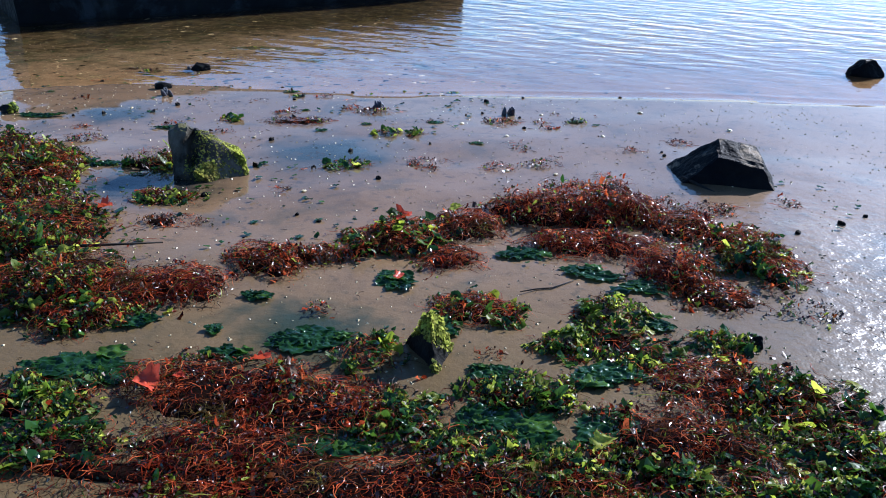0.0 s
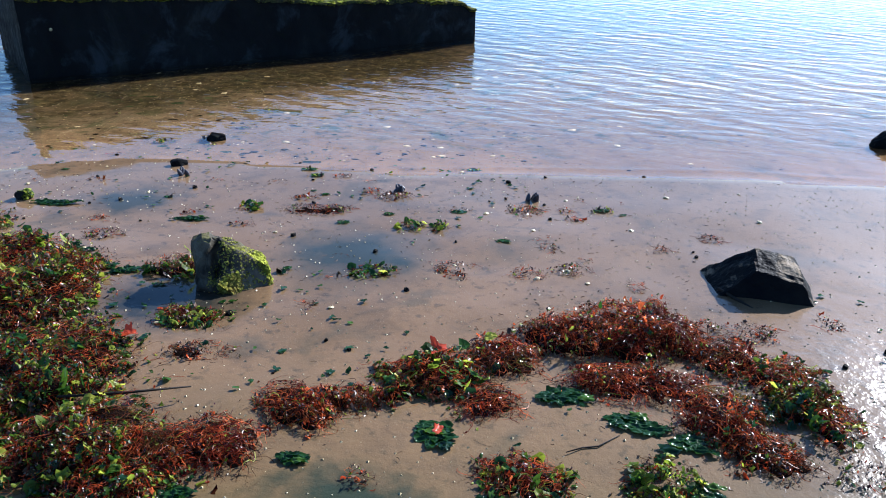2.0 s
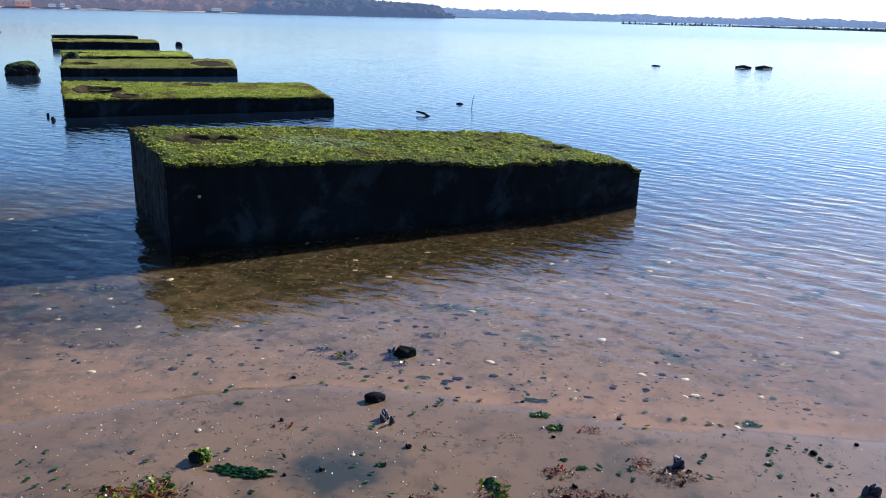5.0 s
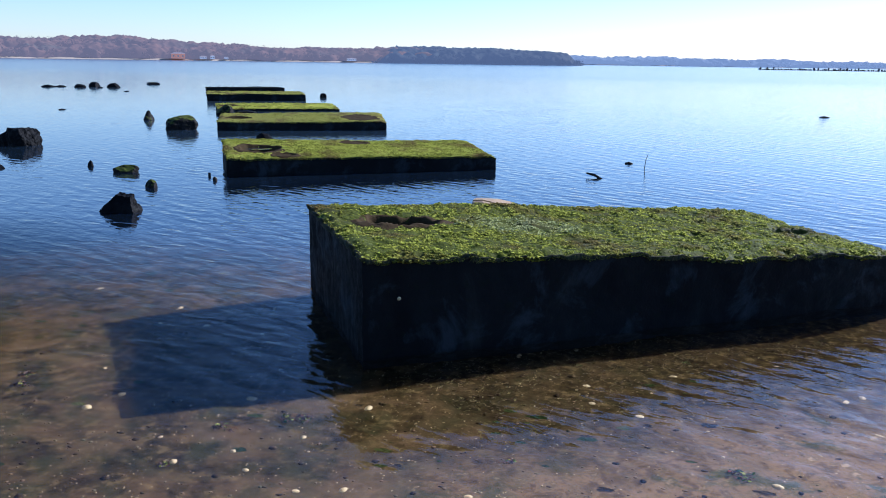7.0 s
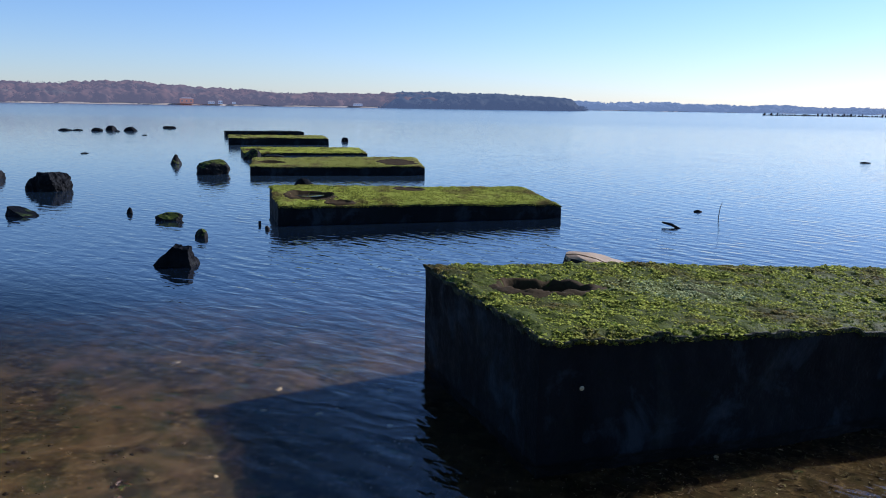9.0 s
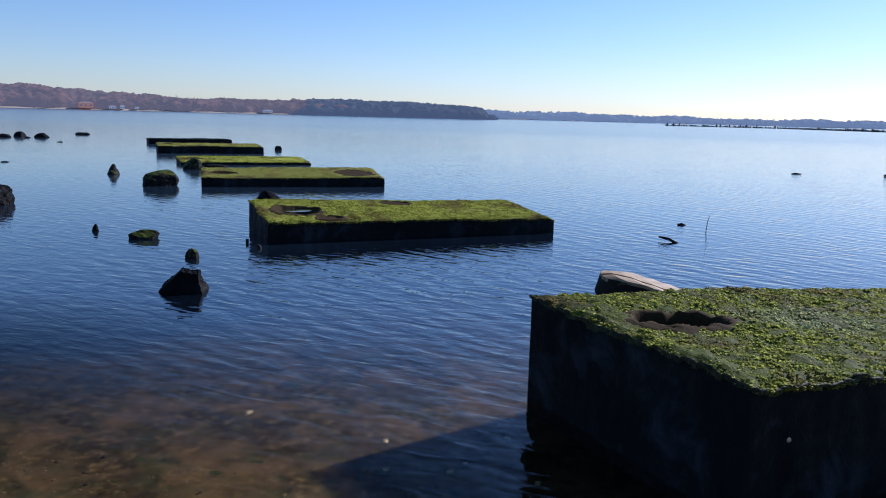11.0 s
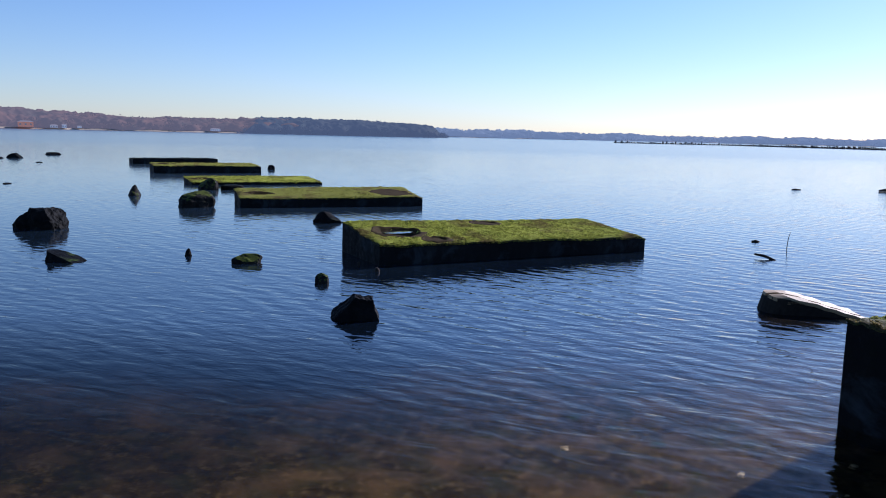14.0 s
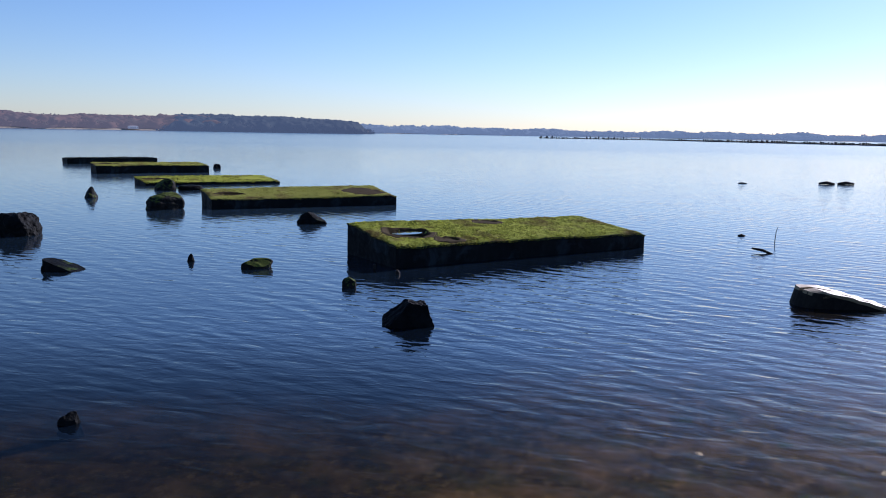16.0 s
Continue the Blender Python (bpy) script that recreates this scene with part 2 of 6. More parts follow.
def water_material():
    m, t, p = material("sea_water")
    p.inputs["IOR"].default_value = 1.42
    pos = t.nodes.new("ShaderNodeNewGeometry")
    xyz = t.nodes.new("ShaderNodeSeparateXYZ")
    t.links.new(pos.outputs["Position"], xyz.inputs[0])
    X, Y = xyz.outputs["X"], xyz.outputs["Y"]
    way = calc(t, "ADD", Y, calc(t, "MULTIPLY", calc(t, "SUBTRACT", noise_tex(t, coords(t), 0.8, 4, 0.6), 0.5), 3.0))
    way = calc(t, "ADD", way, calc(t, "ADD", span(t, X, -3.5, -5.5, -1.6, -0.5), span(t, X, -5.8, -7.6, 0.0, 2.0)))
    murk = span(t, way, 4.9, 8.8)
    # towards the horizon the body colour pales to blue in place of mirrored sky
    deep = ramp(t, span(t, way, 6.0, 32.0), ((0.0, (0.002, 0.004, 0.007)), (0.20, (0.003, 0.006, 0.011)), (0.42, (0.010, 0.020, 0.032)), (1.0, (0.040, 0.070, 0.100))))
    p.inputs["Base Color"].default_value = (0.68, 0.67, 0.60, 1)
    p.inputs["Transmission Weight"].default_value = 1.0
    turbid = t.nodes.new("ShaderNodeBsdfPrincipled")
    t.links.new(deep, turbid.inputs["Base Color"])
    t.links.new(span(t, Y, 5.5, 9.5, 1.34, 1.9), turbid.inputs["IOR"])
    both = t.nodes.new("ShaderNodeMixShader")
    t.links.new(murk, both.inputs[0])
    t.links.new(p.outputs[0], both.inputs[1])
    t.links.new(turbid.outputs[0], both.inputs[2])
    # sky mirror mixed out of near western water, imitating polarised light away from sun
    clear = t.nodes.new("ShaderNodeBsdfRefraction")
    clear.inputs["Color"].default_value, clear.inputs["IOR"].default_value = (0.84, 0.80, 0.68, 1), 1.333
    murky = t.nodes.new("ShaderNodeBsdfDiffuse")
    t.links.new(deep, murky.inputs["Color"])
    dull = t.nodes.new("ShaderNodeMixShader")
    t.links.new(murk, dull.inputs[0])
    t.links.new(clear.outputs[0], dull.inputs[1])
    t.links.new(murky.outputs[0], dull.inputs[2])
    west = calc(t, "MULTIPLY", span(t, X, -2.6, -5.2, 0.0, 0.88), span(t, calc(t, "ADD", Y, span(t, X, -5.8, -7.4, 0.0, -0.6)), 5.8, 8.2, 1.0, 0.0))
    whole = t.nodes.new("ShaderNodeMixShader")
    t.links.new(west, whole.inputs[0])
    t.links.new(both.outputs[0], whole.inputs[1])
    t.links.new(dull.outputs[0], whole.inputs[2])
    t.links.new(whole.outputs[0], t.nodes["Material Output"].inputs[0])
    # heights in metres: two crossing trains, short wind ripples and fine wrinkles
    gusts = noise_tex(t, coords(t, (0.5, 0.9, 1), -30), 1.1, 3)
    veer = noise_tex(t, coords(t), 0.6, 2)
    one = calc(t, "MULTIPLY", ripples(t, -50, 0.28, 5.5, 1.5), span(t, gusts, 0.35, 0.62, 0.0007, 0.0040))
    two = calc(t, "MULTIPLY", ripples(t, -28, 0.17, 5.5, 1.6), span(t, veer, 0.35, 0.62, 0.0024, 0.0007))
    three = calc(t, "MULTIPLY", noise_tex(t, coords(t, (1.2, 3.2, 1), -14), 2.4, 2, 0.5, 0.6), 0.0095)
    four = calc(t, "MULTIPLY", noise_tex(t, coords(t, (1.0, 2.2, 1), -38), 9.0, 2, 0.5, 0.3), 0.0027)
    h = calc(t, "ADD", calc(t, "ADD", one, two), calc(t, "ADD", three, four))
    calm = span(t, Y, 4.2, 5.6, 0.10, 1.0)
    far = span(t, Y, 6.5, 15.0, 1.0, 0.48)
    lee = span(t, X, -9.5, -5.5, 0.8, 1.05)
    h = calc(t, "MULTIPLY", h, calc(t, "MULTIPLY", calc(t, "MULTIPLY", calm, far), lee))
    rough = calc(t, "ADD", span(t, Y, 9.0, 24.0, 0.012, 0.05), span(t, Y, 24.0, 90.0, 0.0, 0.10))
    n = bump(t, h, 1.0, 1.0, None)
    t.links.new(n, clear.inputs["Normal"])
    for shader in (p, turbid):
        t.links.new(n, shader.inputs["Normal"])
        t.links.new(rough, shader.inputs["Roughness"])
    return m


def puddle_material():
    m, t, p = material("puddle_water")
    p.inputs["Base Color"].default_value = (0.03, 0.035, 0.03, 1)
    p.inputs["Roughness"].default_value = 0.03
    bump(t, noise_tex(t, coords(t), 25.0, 2), 0.1, 0.004, p)
    return m


def concrete_material():
    m, t, p = material("slimy_concrete")
    v = coords(t)
    streak = noise_tex(t, coords(t, (2.6, 2.6, 1.6)), 1.0, 6, 0.65, 0.5)
    spot = noise_tex(t, v, 14.0, 5, 0.6)
    # slime, darkened below wet concrete's own tone to carry the deep shade
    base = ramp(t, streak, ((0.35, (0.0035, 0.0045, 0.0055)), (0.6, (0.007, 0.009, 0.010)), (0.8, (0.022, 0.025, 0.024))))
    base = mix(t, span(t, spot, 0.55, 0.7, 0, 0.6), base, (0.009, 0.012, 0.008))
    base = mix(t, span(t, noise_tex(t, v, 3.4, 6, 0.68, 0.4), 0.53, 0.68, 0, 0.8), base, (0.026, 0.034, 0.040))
    t.links.new(base, p.inputs["Base Color"])
    t.links.new(span(t, spot, 0.3, 0.7, 0.5, 0.85), p.inputs["Roughness"])
    p.inputs["Specular IOR Level"].default_value = 0.07
    n = bump(t, noise_tex(t, v, 60.0, 4), 0.5, 0.006, None)
    bump(t, spot, 0.5, 0.015, p, n)
    return m


def algae_material(name, bright, mid, brown, amount=0.5, thin=0.4):
    """Green algae on stone: the pieces vary by island, the mat by noise."""
    m, t, p = material(name)
    v = coords(t)
    geo = t.nodes.new("ShaderNodeNewGeometry")
    big, fine = noise_tex(t, v, 2.3, 4, 0.6), noise_tex(t, v, 45.0, 4, 0.6)
    f = calc(t, "ADD", calc(t, "MULTIPLY", geo.outputs["Random Per Island"], 0.45), calc(t, "MULTIPLY", fine, 0.6))
    green = ramp(t, f, ((0.2, tuple(0.45 * c for c in mid)), (0.45, mid), (0.70, bright)))
    base = mix(t, span(t, big, 0.5, 0.68, 0, amount), green, brown)
    t.links.new(base, p.inputs["Base Color"])
    p.inputs["Roughness"].default_value = 0.7
    p.inputs["Specular IOR Level"].default_value = 0.04
    bump(t, fine, 0.7, 0.012, p)
    tr = t.nodes.new("ShaderNodeBsdfTranslucent")
    t.links.new(base, tr.inputs[0])
    ms = t.nodes.new("ShaderNodeMixShader")
    ms.inputs[0].default_value = thin
    t.links.new(p.outputs[0], ms.inputs[1])
    t.links.new(tr.outputs[0], ms.inputs[2])
    t.links.new(ms.outputs[0], t.nodes["Material Output"].inputs[0])
    return m


def rock_material(name, dark, light, green, moss):
    m, t, p = material(name)
    v = coords(t)
    big, fine = noise_tex(t, v, 9.0, 5, 0.6), noise_tex(t, v, 55.0, 4, 0.6)
    base = ramp(t, big, ((0.38, dark), (0.72, light)))
    geo = t.nodes.new("ShaderNodeNewGeometry")
    xyz = t.nodes.new("ShaderNodeSeparateXYZ")
    t.links.new(geo.outputs["Normal"], xyz.inputs[0])
    up = calc(t, "ADD", xyz.outputs["Z"], calc(t, "MULTIPLY", calc(t, "SUBTRACT", big, 0.5), 2.2))
    growth = ramp(t, fine, ((0.3, tuple(0.5 * c for c in green)), (0.7, green)))
    base = mix(t, span(t, up, 0.75 - moss, 1.0 - moss, 0, 0.9), base, growth)
    t.links.new(base, p.inputs["Base Color"])
    t.links.new(span(t, fine, 0.3, 0.7, 0.45, 0.8), p.inputs["Roughness"])
    p.inputs["Specular IOR Level"].default_value = 0.04
    n = bump(t, fine, 0.6, 0.008, None)
    bump(t, big, 0.6, 0.03, p, n)
    return m


def weed_material(name, stops, rough=0.25, translucent=0.0, patches=(), gloss=0.3):
    m, t, p = material(name)
    geo = t.nodes.new("ShaderNodeNewGeometry")
    n = noise_tex(t, coords(t), 30.0, 3)
    f = calc(t, "ADD", calc(t, "MULTIPLY", geo.outputs["Random Per Island"], 0.8), calc(t, "MULTIPLY", n, 0.3))
    base = ramp(t, f, stops)
    patchy = noise_tex(t, coords(t), 7.5, 4, 0.6)
    for lo, hi, tint in patches:
        base = mix(t, span(t, patchy, lo, hi, 0, 0.85), base, tint)
    t.links.new(base, p.inputs["Base Color"])
    p.inputs["Roughness"].default_value = rough
    p.inputs["Specular IOR Level"].default_value = gloss
    if translucent:
        tr = t.nodes.new("ShaderNodeBsdfTranslucent")
        t.links.new(base, tr.inputs[0])
        ms = t.nodes.new("ShaderNodeMixShader")
        ms.inputs[0].default_value = translucent
        t.links.new(p.outputs[0], ms.inputs[1])
        t.links.new(tr.outputs[0], ms.inputs[2])
        t.links.new(ms.outputs[0], t.nodes["Material Output"].inputs[0])
    return m


def plain_material(name, stops, scale=8.0, rough=0.6, relief=0.01, gloss=0.4, haze=None):
    m, t, p = material(name)
    # haze: the veil of distance, put in as a faint surface glow
    if haze:
        p.inputs["Emission Color"].default_value, p.inputs["Emission Strength"].default_value = (*haze, 1), 1.0
    v = coords(t)
    n = noise_tex(t, v, scale, 5, 0.6)
    geo = t.nodes.new("ShaderNodeNewGeometry")
    f = calc(t, "ADD", calc(t, "MULTIPLY", n, 0.6), calc(t, "MULTIPLY", geo.outputs["Random Per Island"], 0.4))
    t.links.new(ramp(t, f, stops), p.inputs["Base Color"])
    p.inputs["Roughness"].default_value = rough
    p.inputs["Specular IOR Level"].default_value = gloss
    bump(t, n, 0.5, relief, p)
    return m


SAND, WATER, CONCRETE, PUDDLE = sand_material(), water_material(), concrete_material(), puddle_material()
ALGAE = algae_material("green_algae", (0.52, 0.55, 0.085), (0.195, 0.222, 0.033), (0.16, 0.105, 0.045), 0.85, 0.48)
ALGAE_OLIVE = algae_material("olive_algae", (0.42, 0.42, 0.09), (0.22, 0.23, 0.045), (0.20, 0.15, 0.06), 0.9, 0.5)
ALGAE_DARK = algae_material("dark_algae", (0.045, 0.055, 0.02), (0.02, 0.025, 0.01), (0.03, 0.022, 0.012), 0.6, 0.2)
# pale leaf colour that stands in for a wet sheen
PALE_ALGAE = algae_material("pale_sheen_algae", (0.46, 0.50, 0.21), (0.28, 0.32, 0.12), (0.28, 0.25, 0.12), 0.5, 0.3)
# darkened copy of the green algae, painting the shade between its tufts
ALGAE_GAP_SHADE = algae_material("algae_gap_shade", (0.085, 0.10, 0.012), (0.030, 0.038, 0.006), (0.045, 0.030, 0.014), 0.6, 0.0)
STONE = rock_material("dark_stone", (0.003, 0.0035, 0.004), (0.010, 0.0105, 0.010), (0.05, 0.075, 0.018), -0.35)
MOSSY = rock_material("mossy_stone", (0.006, 0.006, 0.006), (0.026, 0.025, 0.022), (0.09, 0.11, 0.018), 0.2)
BOULDER = rock_material("algae_stained_stone", (0.016, 0.015, 0.012), (0.15, 0.135, 0.10), (0.13, 0.12, 0.045), 0.0)
# no moss here: upward faces painted pale as sunlit, the rest shade-dark
PALE = rock_material("brown_stone_lit_top", (0.0035, 0.0045, 0.006), (0.012, 0.012, 0.011), (0.30, 0.23, 0.15), -0.02)
RED = weed_material("red_weed", ((0.25, (0.006, 0.001, 0.001)), (0.42, (0.100, 0.012, 0.004)), (0.66, (0.44, 0.055, 0.012)), (0.95, (0.78, 0.20, 0.06))), 0.20, 0.48, ((0.54, 0.62, (0.10, 0.034, 0.010)), (0.46, 0.39, (0.07, 0.007, 0.004)), (0.66, 0.72, (0.24, 0.18, 0.03))), 0.10)
MAROON = weed_material("maroon_weed", ((0.25, (0.004, 0.0015, 0.001)), (0.5, (0.050, 0.007, 0.004)), (0.8, (0.22, 0.028, 0.008)), (1.0, (0.30, 0.13, 0.04))), 0.2, 0.42, ((0.50, 0.58, (0.03, 0.012, 0.005)), (0.62, 0.70, (0.11, 0.07, 0.02))), 0.12)
GLINTLEAF = weed_material("maroon_glint_leaf", ((0.1, (0.010, 0.004, 0.002)), (0.5, (0.05, 0.010, 0.005)), (0.8, (0.02, 0.04, 0.008)), (1.0, (0.10, 0.03, 0.01))), 0.07, 0.15, (), 0.7)
GREEN = weed_material("green_weed", ((0.1, (0.010, 0.032, 0.004)), (0.45, (0.07, 0.14, 0.012)), (0.70, (0.32, 0.38, 0.03)), (1.0, (0.55, 0.56, 0.08))), 0.42, 0.62, ((0.56, 0.66, (0.20, 0.24, 0.02)),))
DARKGREEN = weed_material("dark_green_weed", ((0.1, (0.006, 0.024, 0.005)), (0.6, (0.020, 0.065, 0.010)), (1.0, (0.07, 0.14, 0.012))), 0.08, 0.42, (), 0.35)
SUNKEN = weed_material("sunken_weed", ((0.1, (0.010, 0.018, 0.004)), (0.6, (0.022, 0.034, 0.008)), (1.0, (0.045, 0.050, 0.014))), 0.8, 0.0, (), 0.03)
MUD = plain_material("brown_mud", ((0.3, (0.012, 0.008, 0.004)), (0.6, (0.042, 0.028, 0.012)), (0.85, (0.03, 0.03, 0.010))), 30.0, 0.9, 0.012, 0.05)
BROWNWEED = weed_material("brown_weed", ((0.1, (0.03, 0.014, 0.008)), (0.5, (0.075, 0.035, 0.018)), (1.0, (0.13, 0.075, 0.03))), 0.4)
FRINGE = weed_material("fringe_weed", ((0.1, (0.006, 0.008, 0.004)), (0.5, (0.025, 0.03, 0.008)), (0.8, (0.06, 0.065, 0.012)), (1.0, (0.09, 0.06, 0.03))), 0.7, 0.15)
# near black without gloss: the shade between strands put into the colour
DARKMAT = plain_material("weed_gap_shade", ((0.3, (0.003, 0.003, 0.002)), (0.6, (0.009, 0.005, 0.004)), (0.8, (0.006, 0.008, 0.003))), 60.0, 1.0, 0.01, 0.0)
SHELL = plain_material("shell", ((0.3, (0.26, 0.20, 0.09)), (0.6, (0.46, 0.37, 0.19)), (0.85, (0.60, 0.52, 0.34))), 90.0, 0.45, 0.002)
MUSSEL = plain_material("mussel_shell", ((0.3, (0.012, 0.012, 0.018)), (0.8, (0.04, 0.04, 0.055))), 60.0, 0.3, 0.002)
TIMBER = plain_material("bleached_timber", ((0.3, (0.24, 0.16, 0.075)), (0.7, (0.40, 0.29, 0.15))), 12.0, 0.6, 0.004)
OLDWOOD = plain_material("dark_wet_wood", ((0.3, (0.012, 0.010, 0.008)), (0.8, (0.04, 0.033, 0.026))), 20.0, 0.7, 0.006, 0.08)
# far house walls, roof and panes glow faintly in place of haze
BRICK = plain_material("orange_brick_wall", ((0.3, (0.62, 0.24, 0.13)), (0.8, (0.75, 0.33, 0.18))), 1.0, 0.8, 0.02, 0.2, (0.11, 0.055, 0.05))
WHITE = plain_material("white_painted_wall", ((0.3, (0.70, 0.70, 0.68)), (0.8, (0.82, 0.82, 0.80))), 0.5, 0.7, 0.01, 0.2, (0.09, 0.10, 0.12))
ROOF = plain_material("grey_roof", ((0.3, (0.10, 0.09, 0.09)), (0.8, (0.18, 0.16, 0.15))), 0.8, 0.7, 0.02, 0.2, (0.07, 0.07, 0.085))
PANE = plain_material("dark_window", ((0.3, (0.02, 0.025, 0.03)), (0.8, (0.04, 0.05, 0.06))), 0.5, 0.3, 0.0, 0.3, (0.07, 0.075, 0.09))
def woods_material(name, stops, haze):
    """Far woods; the sea haze before them is put in as a bluish glow."""
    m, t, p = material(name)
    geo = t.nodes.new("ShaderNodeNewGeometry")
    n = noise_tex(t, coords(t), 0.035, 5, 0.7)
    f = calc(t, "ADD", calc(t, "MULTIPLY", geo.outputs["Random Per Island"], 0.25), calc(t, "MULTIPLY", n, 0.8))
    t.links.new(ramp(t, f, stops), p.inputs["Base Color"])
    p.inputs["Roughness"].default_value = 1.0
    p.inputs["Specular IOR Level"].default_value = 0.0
    # distance haze added as emission, the woods themselves give no light
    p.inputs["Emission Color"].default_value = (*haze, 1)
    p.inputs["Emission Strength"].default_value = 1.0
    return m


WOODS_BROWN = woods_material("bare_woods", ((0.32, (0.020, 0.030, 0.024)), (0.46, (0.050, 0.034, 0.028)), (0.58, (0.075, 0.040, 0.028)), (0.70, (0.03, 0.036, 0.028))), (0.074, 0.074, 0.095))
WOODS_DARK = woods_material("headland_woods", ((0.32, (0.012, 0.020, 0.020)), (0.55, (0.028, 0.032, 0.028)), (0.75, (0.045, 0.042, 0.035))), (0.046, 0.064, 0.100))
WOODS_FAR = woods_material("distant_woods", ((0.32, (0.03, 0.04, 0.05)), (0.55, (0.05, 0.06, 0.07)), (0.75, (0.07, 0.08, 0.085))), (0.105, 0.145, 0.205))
BANK = plain_material("far_bank", ((0.3, (0.30, 0.25, 0.19)), (0.7, (0.42, 0.35, 0.26))), 0.05, 0.9, 0.1)


# ---- ground and water ----
def ground_z(x, y):
    x, y = np.asarray(x, float), np.asarray(y, float)
    s = y - lip(x)
    up = np.where(s < 0, 0.004 - 0.034 * s, 0)
    down = np.where(s > 0, -0.004 - 0.046 * s - 0.006 * s * s, 0)
    z = np.minimum(up, 1.5) + np.maximum(down, -0.9 - 0.012 * np.maximum(s, 0))
    z = np.maximum(z, -3.0)
    near = np.exp(-((x + 1) ** 2 + (y - 3) ** 2) / 120.0) * (1 - 0.85 * np.exp(-(s / 0.8) ** 2))
    return z + near * (0.03 * vnoise(x * 0.9, y * 0.9, 3) + 0.018 * vnoise(x * 3.1, y * 3.1, 4) + 0.006 * vnoise(x * 13, y * 13, 5))


def lip(x):
    """The line where the last small wave runs up the sand."""
    return 4.04 + 0.13 * smooth(0.2, -1.6, x) - 0.50 * smooth(-1.7, -3.0, x) + 0.03 * np.sin(2.3 * x) + 0.015 * np.sin(5.1 * x + 1)


def stretch(fine_from, fine_to, step, low, high, growth=1.16):
    mid = list(np.arange(fine_from, fine_to, step))
    out, d = [fine_to], step
    while out[-1] < high:
        d *= growth
        out.append(out[-1] + d)
    back, d = [fine_from - step], step
    while back[-1] > low:
        d *= growth
        back.append(back[-1] - d)
    return np.array(back[::-1] + mid + out)


def ground():
    xs, ys = stretch(-9, 3, 0.065, -3500, 3500), stretch(0.8, 9, 0.055, -300, 4200)
    X, Y = np.meshgrid(xs, ys, indexing="ij")
    V = np.stack([X, Y, ground_z(X, Y)], -1).reshape(-1, 3)
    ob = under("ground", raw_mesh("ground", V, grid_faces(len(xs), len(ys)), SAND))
    tagged(ob, "wet brown sandy beach sloping into the shallow sea", "beach", kind="structure")


def water():
    xs, ys = stretch(-6, 4, 0.06, -3500, 3500), stretch(3.5, 5.0, 0.012, 2.6, 4200)
    X, Y = np.meshgrid(xs, ys, indexing="ij")
    d = Y - lip(X)
    fade = np.exp(-((X - 1.0) / 1.5) ** 2)
    Z = 0.0024 * fade * np.exp(-(d / 0.028) ** 2) + 0.0015 * fade * np.exp(-((d - 0.10 - 0.04 * np.sin(1.3 * X)) / 0.03) ** 2)
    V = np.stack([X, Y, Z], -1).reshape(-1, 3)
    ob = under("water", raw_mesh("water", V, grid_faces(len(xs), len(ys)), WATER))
    ob.visible_shadow = False
    tagged(ob, "calm blue rippled sea water, clear over the shallows", "sea", kind="structure")


ground()
water()


